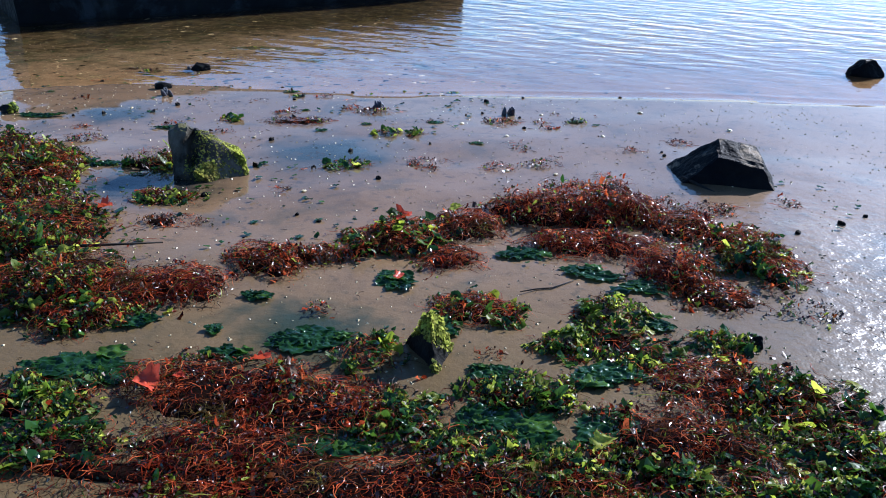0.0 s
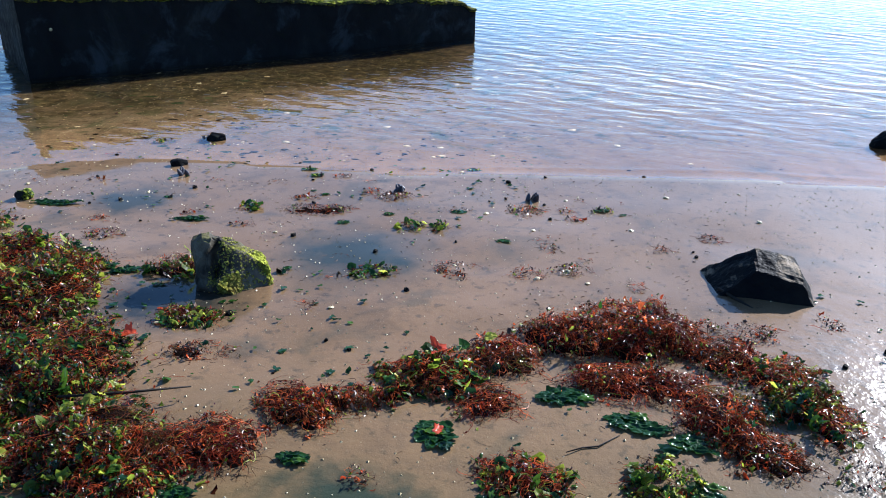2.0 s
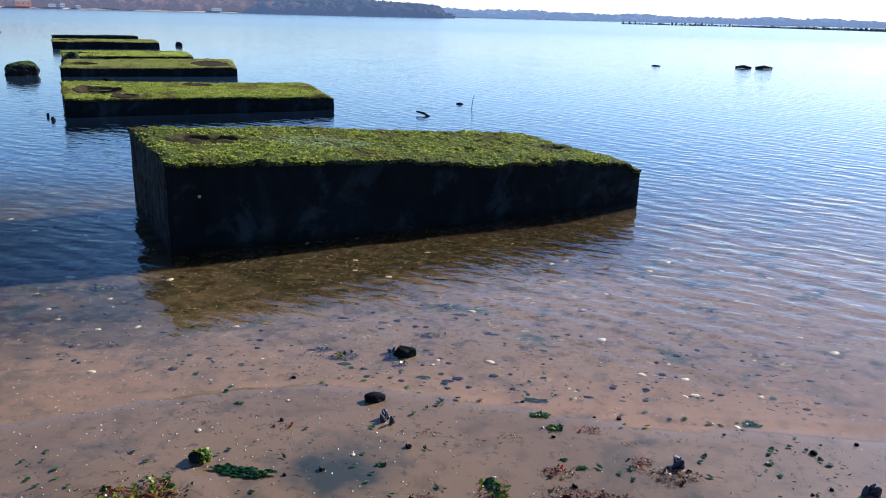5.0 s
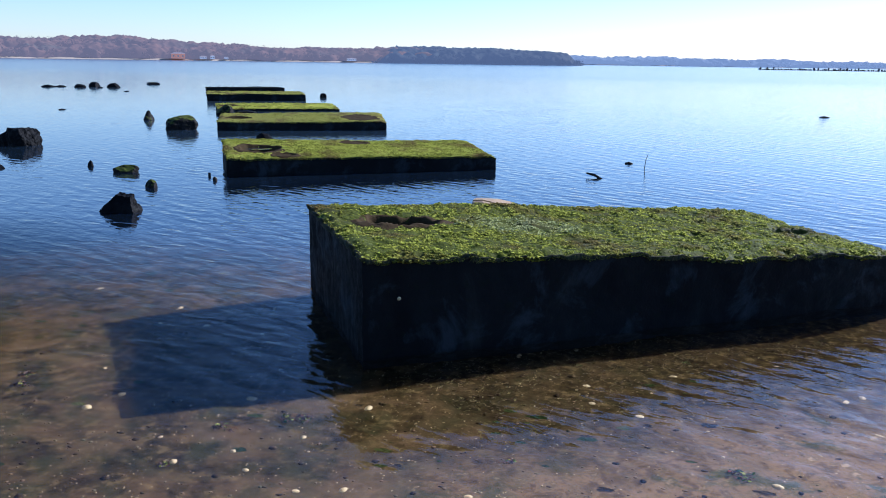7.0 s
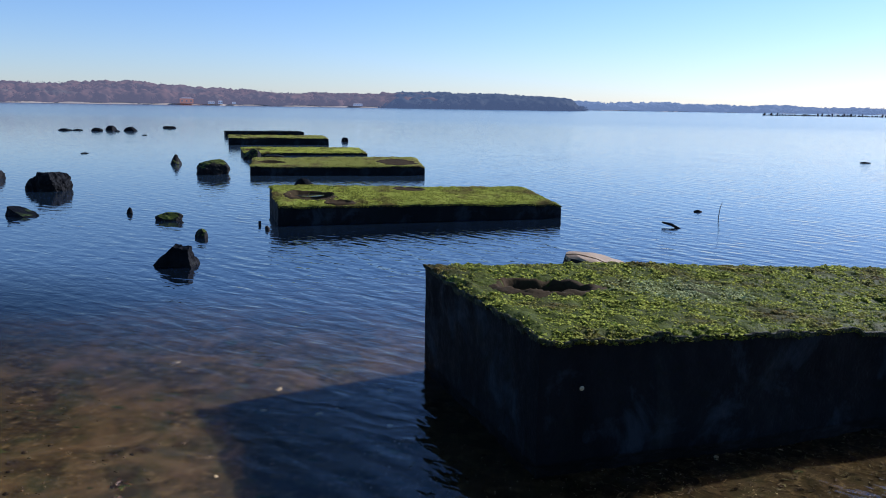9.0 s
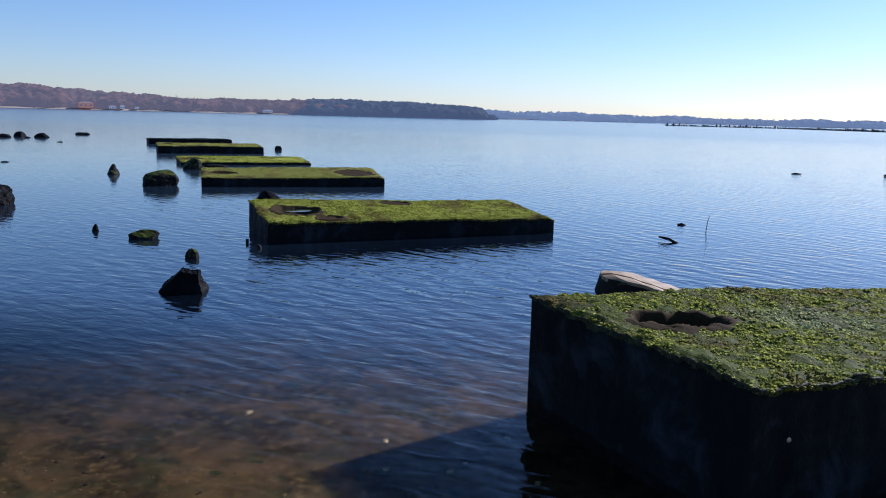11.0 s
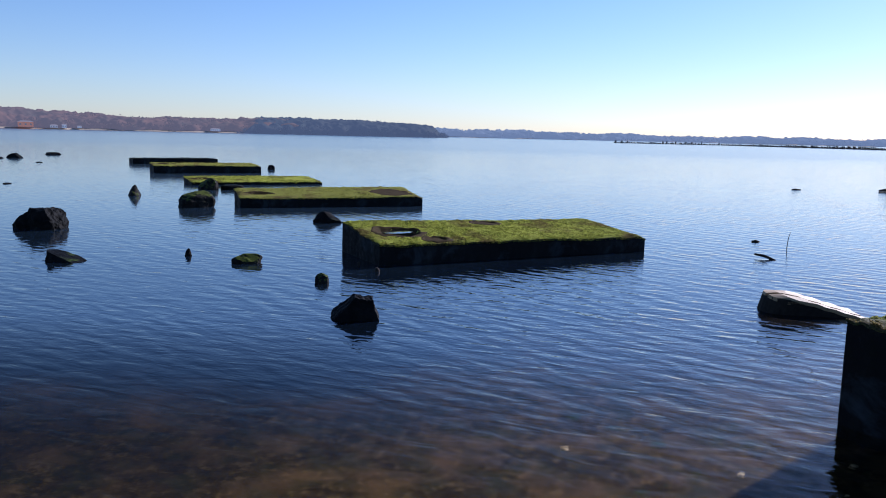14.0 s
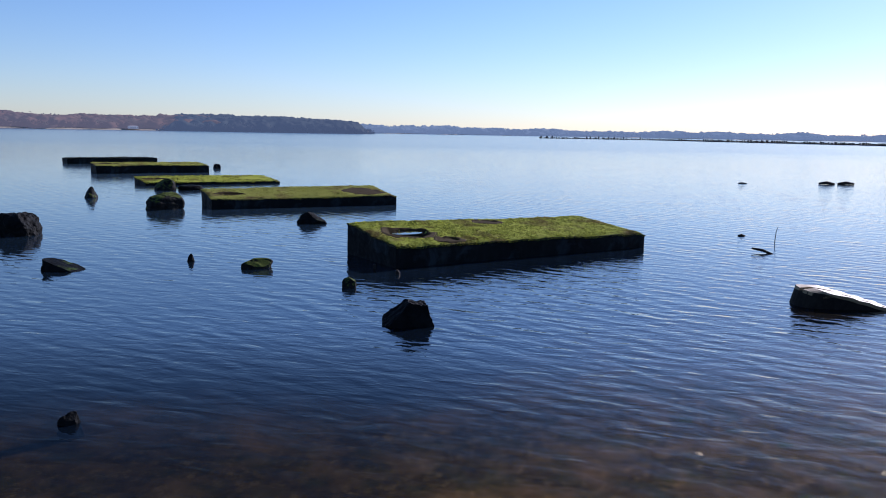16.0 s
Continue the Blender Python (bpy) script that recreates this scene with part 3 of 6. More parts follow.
# ---- blocks ----
def block(at, turn, length, width, left, right, back, holes, label, mat=None, pieces=2000, rounded=0.05, skew=-0.13, seed=1, sheen_spots=()):
    """A sunken concrete block: front left corner at the water, direction of its front, heights above water at both ends."""
    rng = np.random.default_rng(seed)
    ob = empty("concrete_block", pose(at[0], at[1], 0, 0, 0, turn), label, "concrete block", "row of concrete blocks")
    deep = -1.6
    mat = mat or ALGAE
    crumble = 1.0 if pieces > 100000 else 0.45

    def top(u, v):
        h = left + (right - left) * u / length + back * v / width
        edge = np.minimum(np.minimum(u, length - u), np.minimum(v, width - v))
        h = h - rounded * (1 - smooth(0, 0.16, length - u)) - 0.018 * (1 - smooth(0, 0.05, edge))
        h = h + 0.03 * vnoise(u * 1.3, v * 1.3, seed) + 0.02 * crumble * vnoise(u * 5, v * 5, seed + 1) + crumble * (0.018 * vnoise(u * 15, v * 15, seed + 2) + 0.016 * vnoise(u * 31, v * 31, seed + 3))
        h = h - 0.028 * np.maximum(0, vnoise(u * 5.5 + v * 3, v * 5.5, seed + 13) + 0.5 * vnoise(u * 17, v * 17, seed + 14) - 0.05) * (1 - smooth(0.0, 0.09, np.minimum(u, v)))
        for hu, hv, ru, rv, depth in holes:
            r = np.sqrt(((u - hu) / ru) ** 2 + ((v - hv) / rv) ** 2) + 0.3 * vnoise(u * 6, v * 6, seed + 7) + 0.2 * vnoise(u * 17, v * 17, seed + 6)
            h = h - depth * (1 - smooth(0.72, 1.12, r))
        return h

    def worn(p):
        q = p + [at[0], at[1], 0]
        d = 0.03 * noise3(q, 2.2, seed, 4) + 0.014 * noise3(q, 13.0, seed + 3, 2)
        p = p + d[:, None] * np.array([0.9, 1.0, 0.0])
        p[:, 0] += skew * p[:, 1] / width
        return p

    sides, nz = Soup(), 22
    step = 0.018 if pieces > 100000 else 0.035 if pieces > 10000 else 0.06
    nu, nv = int(length / step), int(width / step)
    us, vs = np.linspace(0, length, nu), np.linspace(0, width, nv)
    k = np.linspace(0, 1, nz)
    for line_u, line_v, flip in ((us, us * 0, 0), (us, us * 0 + width, 1), (vs * 0, vs, 1), (vs * 0 + length, vs, 0)):
        z = deep + (top(line_u, line_v)[:, None] - deep) * k[None, :]
        p = np.stack([np.repeat(line_u[:, None], nz, 1), np.repeat(line_v[:, None], nz, 1), z], -1).reshape(-1, 3)
        f = grid_faces(len(line_u), nz)
        sides.add(worn(p), f[:, ::-1] if flip else f)
    under("body", sides.mesh("body", CONCRETE), ob, "slimy concrete body, darkened to near black for its shade")
    U, V = np.meshgrid(us, vs, indexing="ij")
    p = np.stack([U, V, top(U, V)], -1).reshape(-1, 3)
    under("algae_mat", raw_mesh("algae_mat", worn(p), grid_faces(nu, nv), CONCRETE if mat is ALGAE_DARK else ALGAE_GAP_SHADE if pieces > 100000 else mat), ob, "green algae mat on the top")
    n = pieces
    u, v = rng.uniform(0, length, n), rng.uniform(0, width, n)
    edge = rng.random(n) < 0.14
    side = rng.integers(0, 4, n)
    u = np.where(edge & (side == 0), rng.uniform(-0.012, 0.03, n), u)
    v = np.where(edge & (side >= 1), rng.uniform(-0.015, 0.03, n), v)
    keep = np.ones(n, bool)
    for hu, hv, ru, rv, _ in holes:
        keep &= ((u - hu) / ru) ** 2 + ((v - hv) / rv) ** 2 > 1.35 + 1.0 * rng.random(n)
    bare = fbm(u * 1.8, v * 1.8, 3, seed + 20) + 0.5 * vnoise(u * 14, v * 14, seed + 23) > 0.27
    keep &= ~bare | (rng.random(n) < 0.40)
    keep &= vnoise(u * 26, v * 26, seed + 24) + 0.6 * vnoise(u * 60, v * 60, seed + 25) > (-0.10 if pieces > 100000 else -0.3)
    keep &= (u + 0.22 * vnoise(u * 7, v * 7, seed + 27) > 0.085) | (rng.random(n) < 0.12) | (pieces < 100000)
    u, v = u[keep], v[keep]
    n = len(u)
    base = worn(np.stack([u, v, top(np.clip(u, 0, length), np.clip(v, 0, width))], -1))
    base[:, 2] -= np.where(v < 0, rng.uniform(0, 0.022, n), 0.003)
    size = rng.uniform(0.004, 0.0115, n) * (1.0 if pieces > 100000 else 1.35 if pieces > 10000 else 2.2) * (1 + 0.9 * vnoise(u * 9, v * 9, seed + 26))
    a = rng.uniform(0, 6.283, n)
    du, dv = np.cos(a) * size, np.sin(a) * size
    rise = rng.uniform(0.2, 1.1, n) * size
    c0 = base + np.stack([-dv * 0.5, du * 0.5, 0 * a], -1)
    c1 = base + np.stack([dv * 0.5, -du * 0.5, 0 * a], -1)
    m0 = base + np.stack([du * 0.6 + dv * 0.6, dv * 0.6 - du * 0.6, rise], -1)
    m1 = base + np.stack([du * 0.6 - dv * 0.6, dv * 0.6 + du * 0.6, rise * 0.8], -1)
    t0 = base + np.stack([du * 1.3, dv * 1.3, rise * 0.7 * rng.uniform(0.2, 1.3, n)], -1)
    pts = np.stack([c0, c1, m0, m1, t0], 1).reshape(-1, 3)
    i = np.arange(n)[:, None] * 5
    f = np.concatenate([i + [[0, 1, 2]], i + [[0, 2, 3]], i + [[3, 2, 4]]])
    # leaves inside the spots take the pale painted-sheen colour
    pale = np.zeros(n, bool)
    for su, sv, ru, rv in sheen_spots:
        pale |= ((u - su) / ru) ** 2 + ((v - sv) / rv) ** 2 + 0.8 * vnoise(u * 16, v * 16, seed + 29) < 1.9 * rng.random(n)
    fp = pale[f[:, 0] // 5]
    under("algae_growth", raw_mesh("algae_growth", pts, f[~fp], mat), ob, "frilly green algae growth")["kind"] = "stuff"
    if fp.any():
        under("sheen_growth", raw_mesh("sheen_growth", pts, f[fp], PALE_ALGAE), ob, "flattened algae, its wet sheen painted pale grey-green")["kind"] = "stuff"
    for hu, hv, ru, rv, _ in holes:
        if min(hu, length - hu) < ru * 1.4 or rv < 0.1:
            continue
        rr, aa = np.linspace(0.0, 1.0, 30), np.linspace(0, 2 * math.pi, 48, endpoint=False)
        lim = 1.38 + 0.45 * vnoise(np.cos(aa) * 2 + seed, np.sin(aa) * 2, seed + 9) + 0.25 * vnoise(np.cos(aa) * 7, np.sin(aa) * 7 + seed, seed + 8)
        pu = hu + ru * rr[:, None] * (lim * np.cos(aa))[None]
        pv = hv + rv * rr[:, None] * (lim * np.sin(aa))[None]
        p = worn(np.stack([pu, pv, top(pu, pv) + 0.012 - 0.02 * (rr[:, None] ** 8)], -1).reshape(-1, 3))
        i = np.arange(29)[:, None] * 48 + np.arange(48)[None]
        j = np.arange(29)[:, None] * 48 + (np.arange(48)[None] + 1) % 48
        under("hollow", raw_mesh("hollow", p, np.stack([i, i + 48, j + 48, j], -1).reshape(-1, 4), MUD), ob, "muddy brown hollow without algae")
    n = int(min(pieces, 140000) / 11)
    u = np.concatenate([rng.uniform(0, length, n), np.full(n // 3, 0.0)])
    v = np.concatenate([np.full(n, 0.0), rng.uniform(0, width, n // 3)])
    n = len(u)
    out = np.where((np.arange(n) < n - (n * 1 // 4))[:, None], np.array([[0, -1.0, 0]]), np.array([[-1.0, 0, 0]]))
    along = out[:, [1, 0, 2]] * [1, -1, 1]
    w = rng.uniform(0.002, 0.006, n)[:, None]
    root = worn(np.stack([u, v, top(u, v)], -1)) - 0.012 * out
    drop = (rng.uniform(0.003, 0.020, n) * (0.5 + 1.2 * np.maximum(0, vnoise(u * 3.0, v * 3.0, seed + 41) + 0.9 * vnoise(u * 11.0, v * 11.0, seed + 42) + 0.2)))[:, None]
    lean = along * rng.normal(0, 0.4, n)[:, None] * drop
    mid = root + out * rng.uniform(0.012, 0.03, n)[:, None] + [0, 0, 0.004] + lean * 0.4
    tip = root + out * rng.uniform(0.012, 0.028, n)[:, None] - drop * [0, 0, 1] + lean
    pts = np.stack([root - along * w, root + along * w, mid + along * w * 1.2, mid - along * w * 1.2, tip + along * w * 0.4, tip - along * w * 0.4], 1).reshape(-1, 3)
    i = np.arange(n)[:, None] * 6
    under("weed_fringe", raw_mesh("weed_fringe", pts, np.concatenate([i + [[0, 1, 2, 3]], i + [[3, 2, 4, 5]]]), FRINGE), ob, "dark weed fringe along the edge")["kind"] = "stuff"
    return ob


first = block((-3.19, 5.91), 34.4, 3.88, 1.57, 0.59, 0.335, 0.02, [(0.48, 0.93, 0.25, 0.18, 0.24), (3.45, 0.72, 0.24, 0.085, 0.15)],
              "large concrete block, bright green algae top, black sides, in shallow water", None, 200000, 0.06, 0.0, seed=11, sheen_spots=[(1.34, 0.84, 0.42, 0.24)])
block((-7.42, 11.77), 32.4, 3.92, 1.25, 0.275, 0.20, 0.12, [(0.47, 0.58, 0.29, 0.23, 0.10), (0.80, 0.16, 0.17, 0.11, 0.03), (1.95, 1.02, 0.20, 0.11, 0.02)],
      "concrete block with green algae top and a hollow, in the sea", None, 60000, 0.03, 0.0, seed=12)
block((-11.33, 18.08), 25.5, 3.80, 1.25, 0.20, 0.215, 0.12, [(0.45, 0.55, 0.24, 0.15, 0.07), (3.25, 0.50, 0.36, 0.30, 0.02)],
      "concrete block with an olive-brown algae top, in the sea", ALGAE_OLIVE, 16000, 0.03, 0.0, seed=13)
block((-14.75, 23.83), 33.6, 3.74, 1.25, 0.11, 0.085, 0.09, [(0.40, 0.70, 0.28, 0.16, 0.04), (3.25, 0.65, 0.36, 0.24, 0.02)],
      "low concrete block with a bright green algae top, nearly awash", None, 8000, 0.02, 0.0, seed=14)
block((-18.31, 29.06), 32.0, 3.67, 1.25, 0.285, 0.275, 0.04, [(0.5, 0.65, 0.26, 0.16, 0.04)],
      "concrete block with a dull green top, far out in the sea", ALGAE_OLIVE, 4000, 0.02, 0.0, seed=15)
block((-22.40, 35.70), 34.5, 3.60, 1.25, 0.245, 0.24, -0.02, [(0.5, 0.65, 0.26, 0.16, 0.04)],
      "dark low concrete block at the seaward end of the row", ALGAE_DARK, 2000, 0.02, 0.0, seed=16)


def barnacle_and_puddle():
    bm = bmesh.new()
    bmesh.ops.create_cone(bm, cap_ends=True, segments=12, radius1=0.011, radius2=0.005, depth=0.008, matrix=pose(0.20, -0.022, 0.341, 90, 0, 0))
    part("barnacle", bm, SHELL, first, "pale barnacle on the black side")
    ob = empty("puddle", pose(-7.334, 12.512, 0.312, 0, 0, 32.4), "shallow puddle in the hollow of a concrete block", "puddle")
    bm = bmesh.new()
    bmesh.ops.create_circle(bm, cap_ends=True, segments=28, radius=1.0)
    for v in bm.verts:
        v.co = Vector((v.co.x * 0.20, v.co.y * 0.13, 0))
    part("water_film", bm, PUDDLE, ob)


barnacle_and_puddle()


# ---- rocks ----
def rock_mesh(size, seed, cuts, level, material_, pointed, planes, below, lumpy=1.0):
    """An angular stone: a rounded block cut by planes (x, y, z, distance), then roughened."""
    rng = np.random.default_rng(seed)
    bm = bmesh.new()
    bmesh.ops.create_icosphere(bm, subdivisions=level, radius=1.0)
    bm.verts.ensure_lookup_table()
    V = np.array([v.co[:] for v in bm.verts])
    F = np.array([[v.index for v in f.verts] for f in bm.faces])
    bm.free()
    V = V / (np.abs(V) ** 3.2).sum(1, keepdims=True) ** (1 / 3.2)
    planes = list(planes)
    for _ in range(cuts):
        n = rng.normal(size=3)
        n[2] = n[2] * 0.7 + 0.35
        planes.append((*n, rng.uniform(0.70, 0.95)))
    for x, y, z, d in planes:
        n = np.array((x, y, z)) / math.sqrt(x * x + y * y + z * z)
        V = V - np.maximum(0, V @ n - d)[:, None] * n
    V[:, :2] /= np.abs(V[:, :2]).max(0)
    V[:, 2] /= V[:, 2].max()
    if pointed:
        V[:, :2] *= (1 - pointed * np.clip(V[:, 2:3], 0, 1))
    V = V + lumpy * (0.13 * noise3(V, 1.6, seed, 3) + 0.07 * noise3(V, 4.5, seed + 4, 3) + 0.035 * noise3(V, 11.0, seed + 9, 3))[:, None] * V
    V[:, 2] = np.where(V[:, 2] < 0, V[:, 2] * below / size[2], V[:, 2])
    return raw_mesh("rock", V * (np.array(size) * [0.5, 0.5, 1.0]), F, material_, False)


def rock(at, size, seed, label, mat=None, turn=0.0, level=4, cuts=7, pointed=0.0, category="rock", base=0.0, group="", planes=(), lumpy=1.0):
    """size: width, depth and height above the sand or water."""
    below = max(0.03, base - float(ground_z(at[0], at[1])) + 0.05)
    ob = new("rock", rock_mesh(size, seed, cuts, level, mat or STONE, pointed, planes, below, lumpy))
    ob.matrix_basis = pose(at[0], at[1], base, 0, 0, turn)
    return tagged(ob, label, category, group)


def overgrow(ob, count, mat, size, seed, label, low=-0.2, toward=(0, 0, 1), least=-9.0):
    """Small algae leaves on the upper faces of a stone."""
    rng = np.random.default_rng(seed)
    me = ob.data
    co, no = np.empty(len(me.polygons) * 3, np.float32), np.empty(len(me.polygons) * 3, np.float32)
    me.polygons.foreach_get("center", co)
    me.polygons.foreach_get("normal", no)
    co, no = co.reshape(-1, 3), no.reshape(-1, 3)
    patch = noise3(co, 14.0, seed, 2)
    ok = np.nonzero((co[:, 2] > 0.005) & (no[:, 2] > low) & (patch > -0.12) & (co @ np.array(toward) + 0.12 * patch * np.abs(co).max() > least))[0]
    pick = rng.choice(ok, count)
    c, n = co[pick] + rng.normal(0, size * 0.4, (count, 3)), no[pick]
    a = np.cross(n, rng.normal(size=(count, 3)))
    a /= np.linalg.norm(a, axis=1, keepdims=True) + 1e-6
    e = np.cross(n, a)
    s = size * rng.uniform(0.5, 1.4, count)[:, None]
    lift = n * s * rng.uniform(0.2, 0.9, count)[:, None]
    pts = np.stack([c - a * s * 0.5 - n * 0.002, c + a * s * 0.5 - n * 0.002, c + a * s * 0.7 + e * s * 0.8 + lift, c - a * s * 0.6 + e * s * 0.9 + lift * 0.8, c + e * s * 1.5 + lift * 0.5], 1).reshape(-1, 3)
    i = np.arange(count)[:, None] * 5
    f = np.concatenate([i + [[0, 1, 2]], i + [[0, 2, 3]], i + [[3, 2, 4]]])
    under("algae_growth", raw_mesh("algae_growth", pts, f, mat), ob, label)["kind"] = "stuff"


boulder = rock((-0.86, 2.73), (0.27, 0.22, 0.185), 21, "upright split boulder with bright green algae standing on wet sand", BOULDER, 12, 5, 0, 0.10, base=0.045, lumpy=1.4,
     planes=((0.42, -0.62, 0.62, 0.60), (-1, -0.1, -0.12, 0.70), (0.50, 0.1, 0.86, 0.66), (-0.25, -0.80, -0.50, 0.62), (0.8, -0.35, -0.5, 0.78), (-0.5, -0.65, 0.45, 0.80), (1, 0.1, 0.2, 0.84)))
me = boulder.data
co = np.empty(len(me.vertices) * 3, np.float32)
me.vertices.foreach_get("co", co)
co = co.reshape(-1, 3)
crack = np.exp(-((co[:, 0] + 0.048 - 0.12 * co[:, 2] + 0.006 * np.sin(60 * co[:, 2])) / 0.011) ** 2) * smooth(0.02, -0.06, co[:, 1]) * smooth(0.03, 0.08, co[:, 2])
co[:, 1] += 0.055 * crack
co[:, 2] -= 0.03 * crack
me.vertices.foreach_set("co", co.ravel())
overgrow(boulder, 2600, ALGAE, 0.0060, 5, "bright green algae leaves", -0.8, (0.80, -0.35, -0.75), -0.01)
overgrow(boulder, 1500, ALGAE_OLIVE, 0.004, 15, "olive algae film", -0.3, (0.9, 0.0, -0.3), -0.06)
rock((0.955, 2.77), (0.47, 0.30, 0.172), 22, "angular dark boulder, sunlit top painted pale, in a film of water", PALE, -14, 5, 1, 0.0, base=0.0, lumpy=0.55,
     planes=((-0.66, -0.1, 0.75, 0.60), (0.85, 0.0, 0.55, 0.66), (0.62, -0.2, 0.75, 0.92), (-0.05, -0.9, 0.42, 0.62), (0, 0.8, 0.6, 0.75), (0.14, -0.16, 1, 0.62), (-0.5, -0.6, 0.3, 0.85)))
rock((2.32, 4.72), (0.19, 0.16, 0.085), 23, "small dark rock at the edge of the water", None, 10, 4, 8, 0.2, base=0.0)
rock((1.49, 2.60), (0.16, 0.10, 0.045), 24, "low dark stone on wet sand", None, 0, 4, base=0.0)
rock((1.12, 1.85), (0.26, 0.22, 0.06), 25, "flat smooth grey stone lying in wet sand", STONE, 30, 4, 5, base=0.02)
mossy = rock((-0.02, 1.51), (0.16, 0.20, 0.135), 26, "sharp-ridged dark rock overgrown with green algae among seaweed", MOSSY, 12, 5, 3, 0.30, base=0.05,
     planes=((-0.85, -0.3, 0.45, 0.42), (0.7, -0.4, 0.6, 0.52), (0.1, -0.7, 0.7, 0.75), (0.1, 0.9, 0.3, 0.7)))
overgrow(mossy, 1300, ALGAE, 0.006, 6, "bright green algae leaves", -0.6, (0.8, 0.0, 0.2), 0.0)
overgrow(mossy, 1600, ALGAE_OLIVE, 0.005, 16, "olive algae leaves", -0.6)
rock((0.67, 1.62), (0.07, 0.06, 0.045), 27, "small dark stone between strands of seaweed", None, 0, 4, base=0.06)
clump = rock((0.26, 1.58), (0.10, 0.07, 0.05), 28, "small dark stone covered with green weed", MOSSY, 20, 4, base=0.07)
overgrow(clump, 700, GREEN, 0.008, 7, "dark green weed leaves", -0.6)
drifted = rock((-1.98, 3.52), (0.07, 0.05, 0.035), 45, "small stone covered with yellow-green weed on wet sand", MOSSY, 15, 4, base=0.03)
overgrow(drifted, 300, GREEN, 0.006, 8, "yellow-green weed leaves", -0.6)
rock((-1.45, 4.57), (0.11, 0.08, 0.038), 29, "small wet black stone in the shallows", None, 10, 4, base=0.0)
rock((-1.49, 4.08), (0.08, 0.06, 0.03), 30, "small wet black stone on the sand", None, 40, 4, base=0.01)
rock((-7.15, 9.18), (0.42, 0.29, 0.20), 31, "angular black boulder standing in the sea", None, 10, 5, 1, lumpy=1.2,
     planes=((-0.62, -0.1, 0.78, 0.64), (0.95, 0, 0.30, 0.82), (0.1, -0.85, 0.5, 0.78), (0.1, 0.8, 0.6, 0.75), (0.12, -0.1, 1, 0.76)))
rock((-7.80, 10.64), (0.16, 0.14, 0.10), 32, "small blocky dark rock with a little moss in the sea", MOSSY, 30, 4, 10)
rock((-8.95, 11.70), (0.36, 0.26, 0.10), 33, "flat-topped mossy rock in the sea", MOSSY, -10, 4, 10)
rock((-9.80, 12.02), (0.09, 0.08, 0.085), 34, "small pointed black stone showing above the water", None, 0, 3, 8, 0.5)
rock((-12.98, 14.08), (0.70, 0.54, 0.31), 35, "large rounded dark boulder in the sea", STONE, 0, 5, 3, lumpy=1.5,
     planes=((-0.6, 0, 0.8, 0.80), (0.8, 0, 0.6, 0.92)))
rock((-10.98, 11.32), (0.50, 0.28, 0.12), 36, "low dark wedge-shaped rock in the sea", STONE, -8, 4, 2,
     planes=((0.45, 0, 0.9, 0.42), (-0.98, 0, 0.2, 0.85), (0, -0.9, 0.4, 0.8)))
rock((-12.22, 18.05), (0.72, 0.56, 0.30), 37, "broad dark boulder with green moss on one side in the sea", MOSSY, 40, 5, 10, 0.1)
rock((-14.52, 20.1), (0.32, 0.30, 0.23), 38, "pointed dark green rock in the sea", MOSSY, 0, 4, 8, 0.4)
rock((-15.36, 15.24), (0.55, 0.5, 0.22), 39, "low mossy rock in the sea", MOSSY, 0, 4)
rock((-9.08, 16.05), (0.50, 0.34, 0.17), 40, "wedge-shaped black rock behind a concrete block", None, 10, 4, 9, 0.35)
rock((-15.76, 33.96), (0.28, 0.25, 0.18), 41, "small dark rock beside a far concrete block", None, 0, 3)
rock((-13.82, 22.62), (0.50, 0.40, 0.28), 42, "dark mossy rock against a low concrete block", MOSSY, 0, 4)
rock((-13.27, 22.83), (0.64, 0.40, 0.13), 43, "low black rock beside a low concrete block", None, 15, 4)
rock((-8.80, 6.90), (0.12, 0.10, 0.06), 44, "small pointed dark stone in the shallows", None, 0, 4, 8, 0.3)
for k, (x, y, w, h) in enumerate(((-32.8, 37.5, 0.95, 0.25), (-32.4, 37.9, 0.72, 0.17), (-31.1, 37.8, 0.75, 0.36), (-31.1, 38.9, 0.85, 0.54),
                                 (-29.8, 37.7, 0.45, 0.16), (-29.8, 38.8, 1.0, 0.48), (-31.2, 44.1, 1.2, 0.28), (-26.0, 34.7, 0.45, 0.07), (-19.2, 22.5, 0.40, 0.06))):
    rock((x, y), (0.74 * w, w * 0.6, 0.48 * h), 60 + k, "dark rock far out in the sea", STONE, 37 * k, 3, 6, 0.2, group="far rocks in the sea")


# ---- driftwood and sticks ----
def tube(points, radii, sides=7):
    pts = [Vector(p) for p in points]
    bm = bmesh.new()
    rings = []
    for k, p in enumerate(pts):
        d = (pts[min(k + 1, len(pts) - 1)] - pts[max(k - 1, 0)]).normalized()
        a = d.orthogonal().normalized()
        b = d.cross(a)
        rings.append([bm.verts.new(p + radii[k] * (math.cos(6.2832 * s / sides) * a + math.sin(6.2832 * s / sides) * b)) for s in range(sides)])
    for r0, r1 in zip(rings, rings[1:]):
        for s in range(sides):
            bm.faces.new((r0[s], r0[(s + 1) % sides], r1[(s + 1) % sides], r1[s]))
    bm.faces.new(rings[0][::-1])
    bm.faces.new(rings[-1])
    return bm


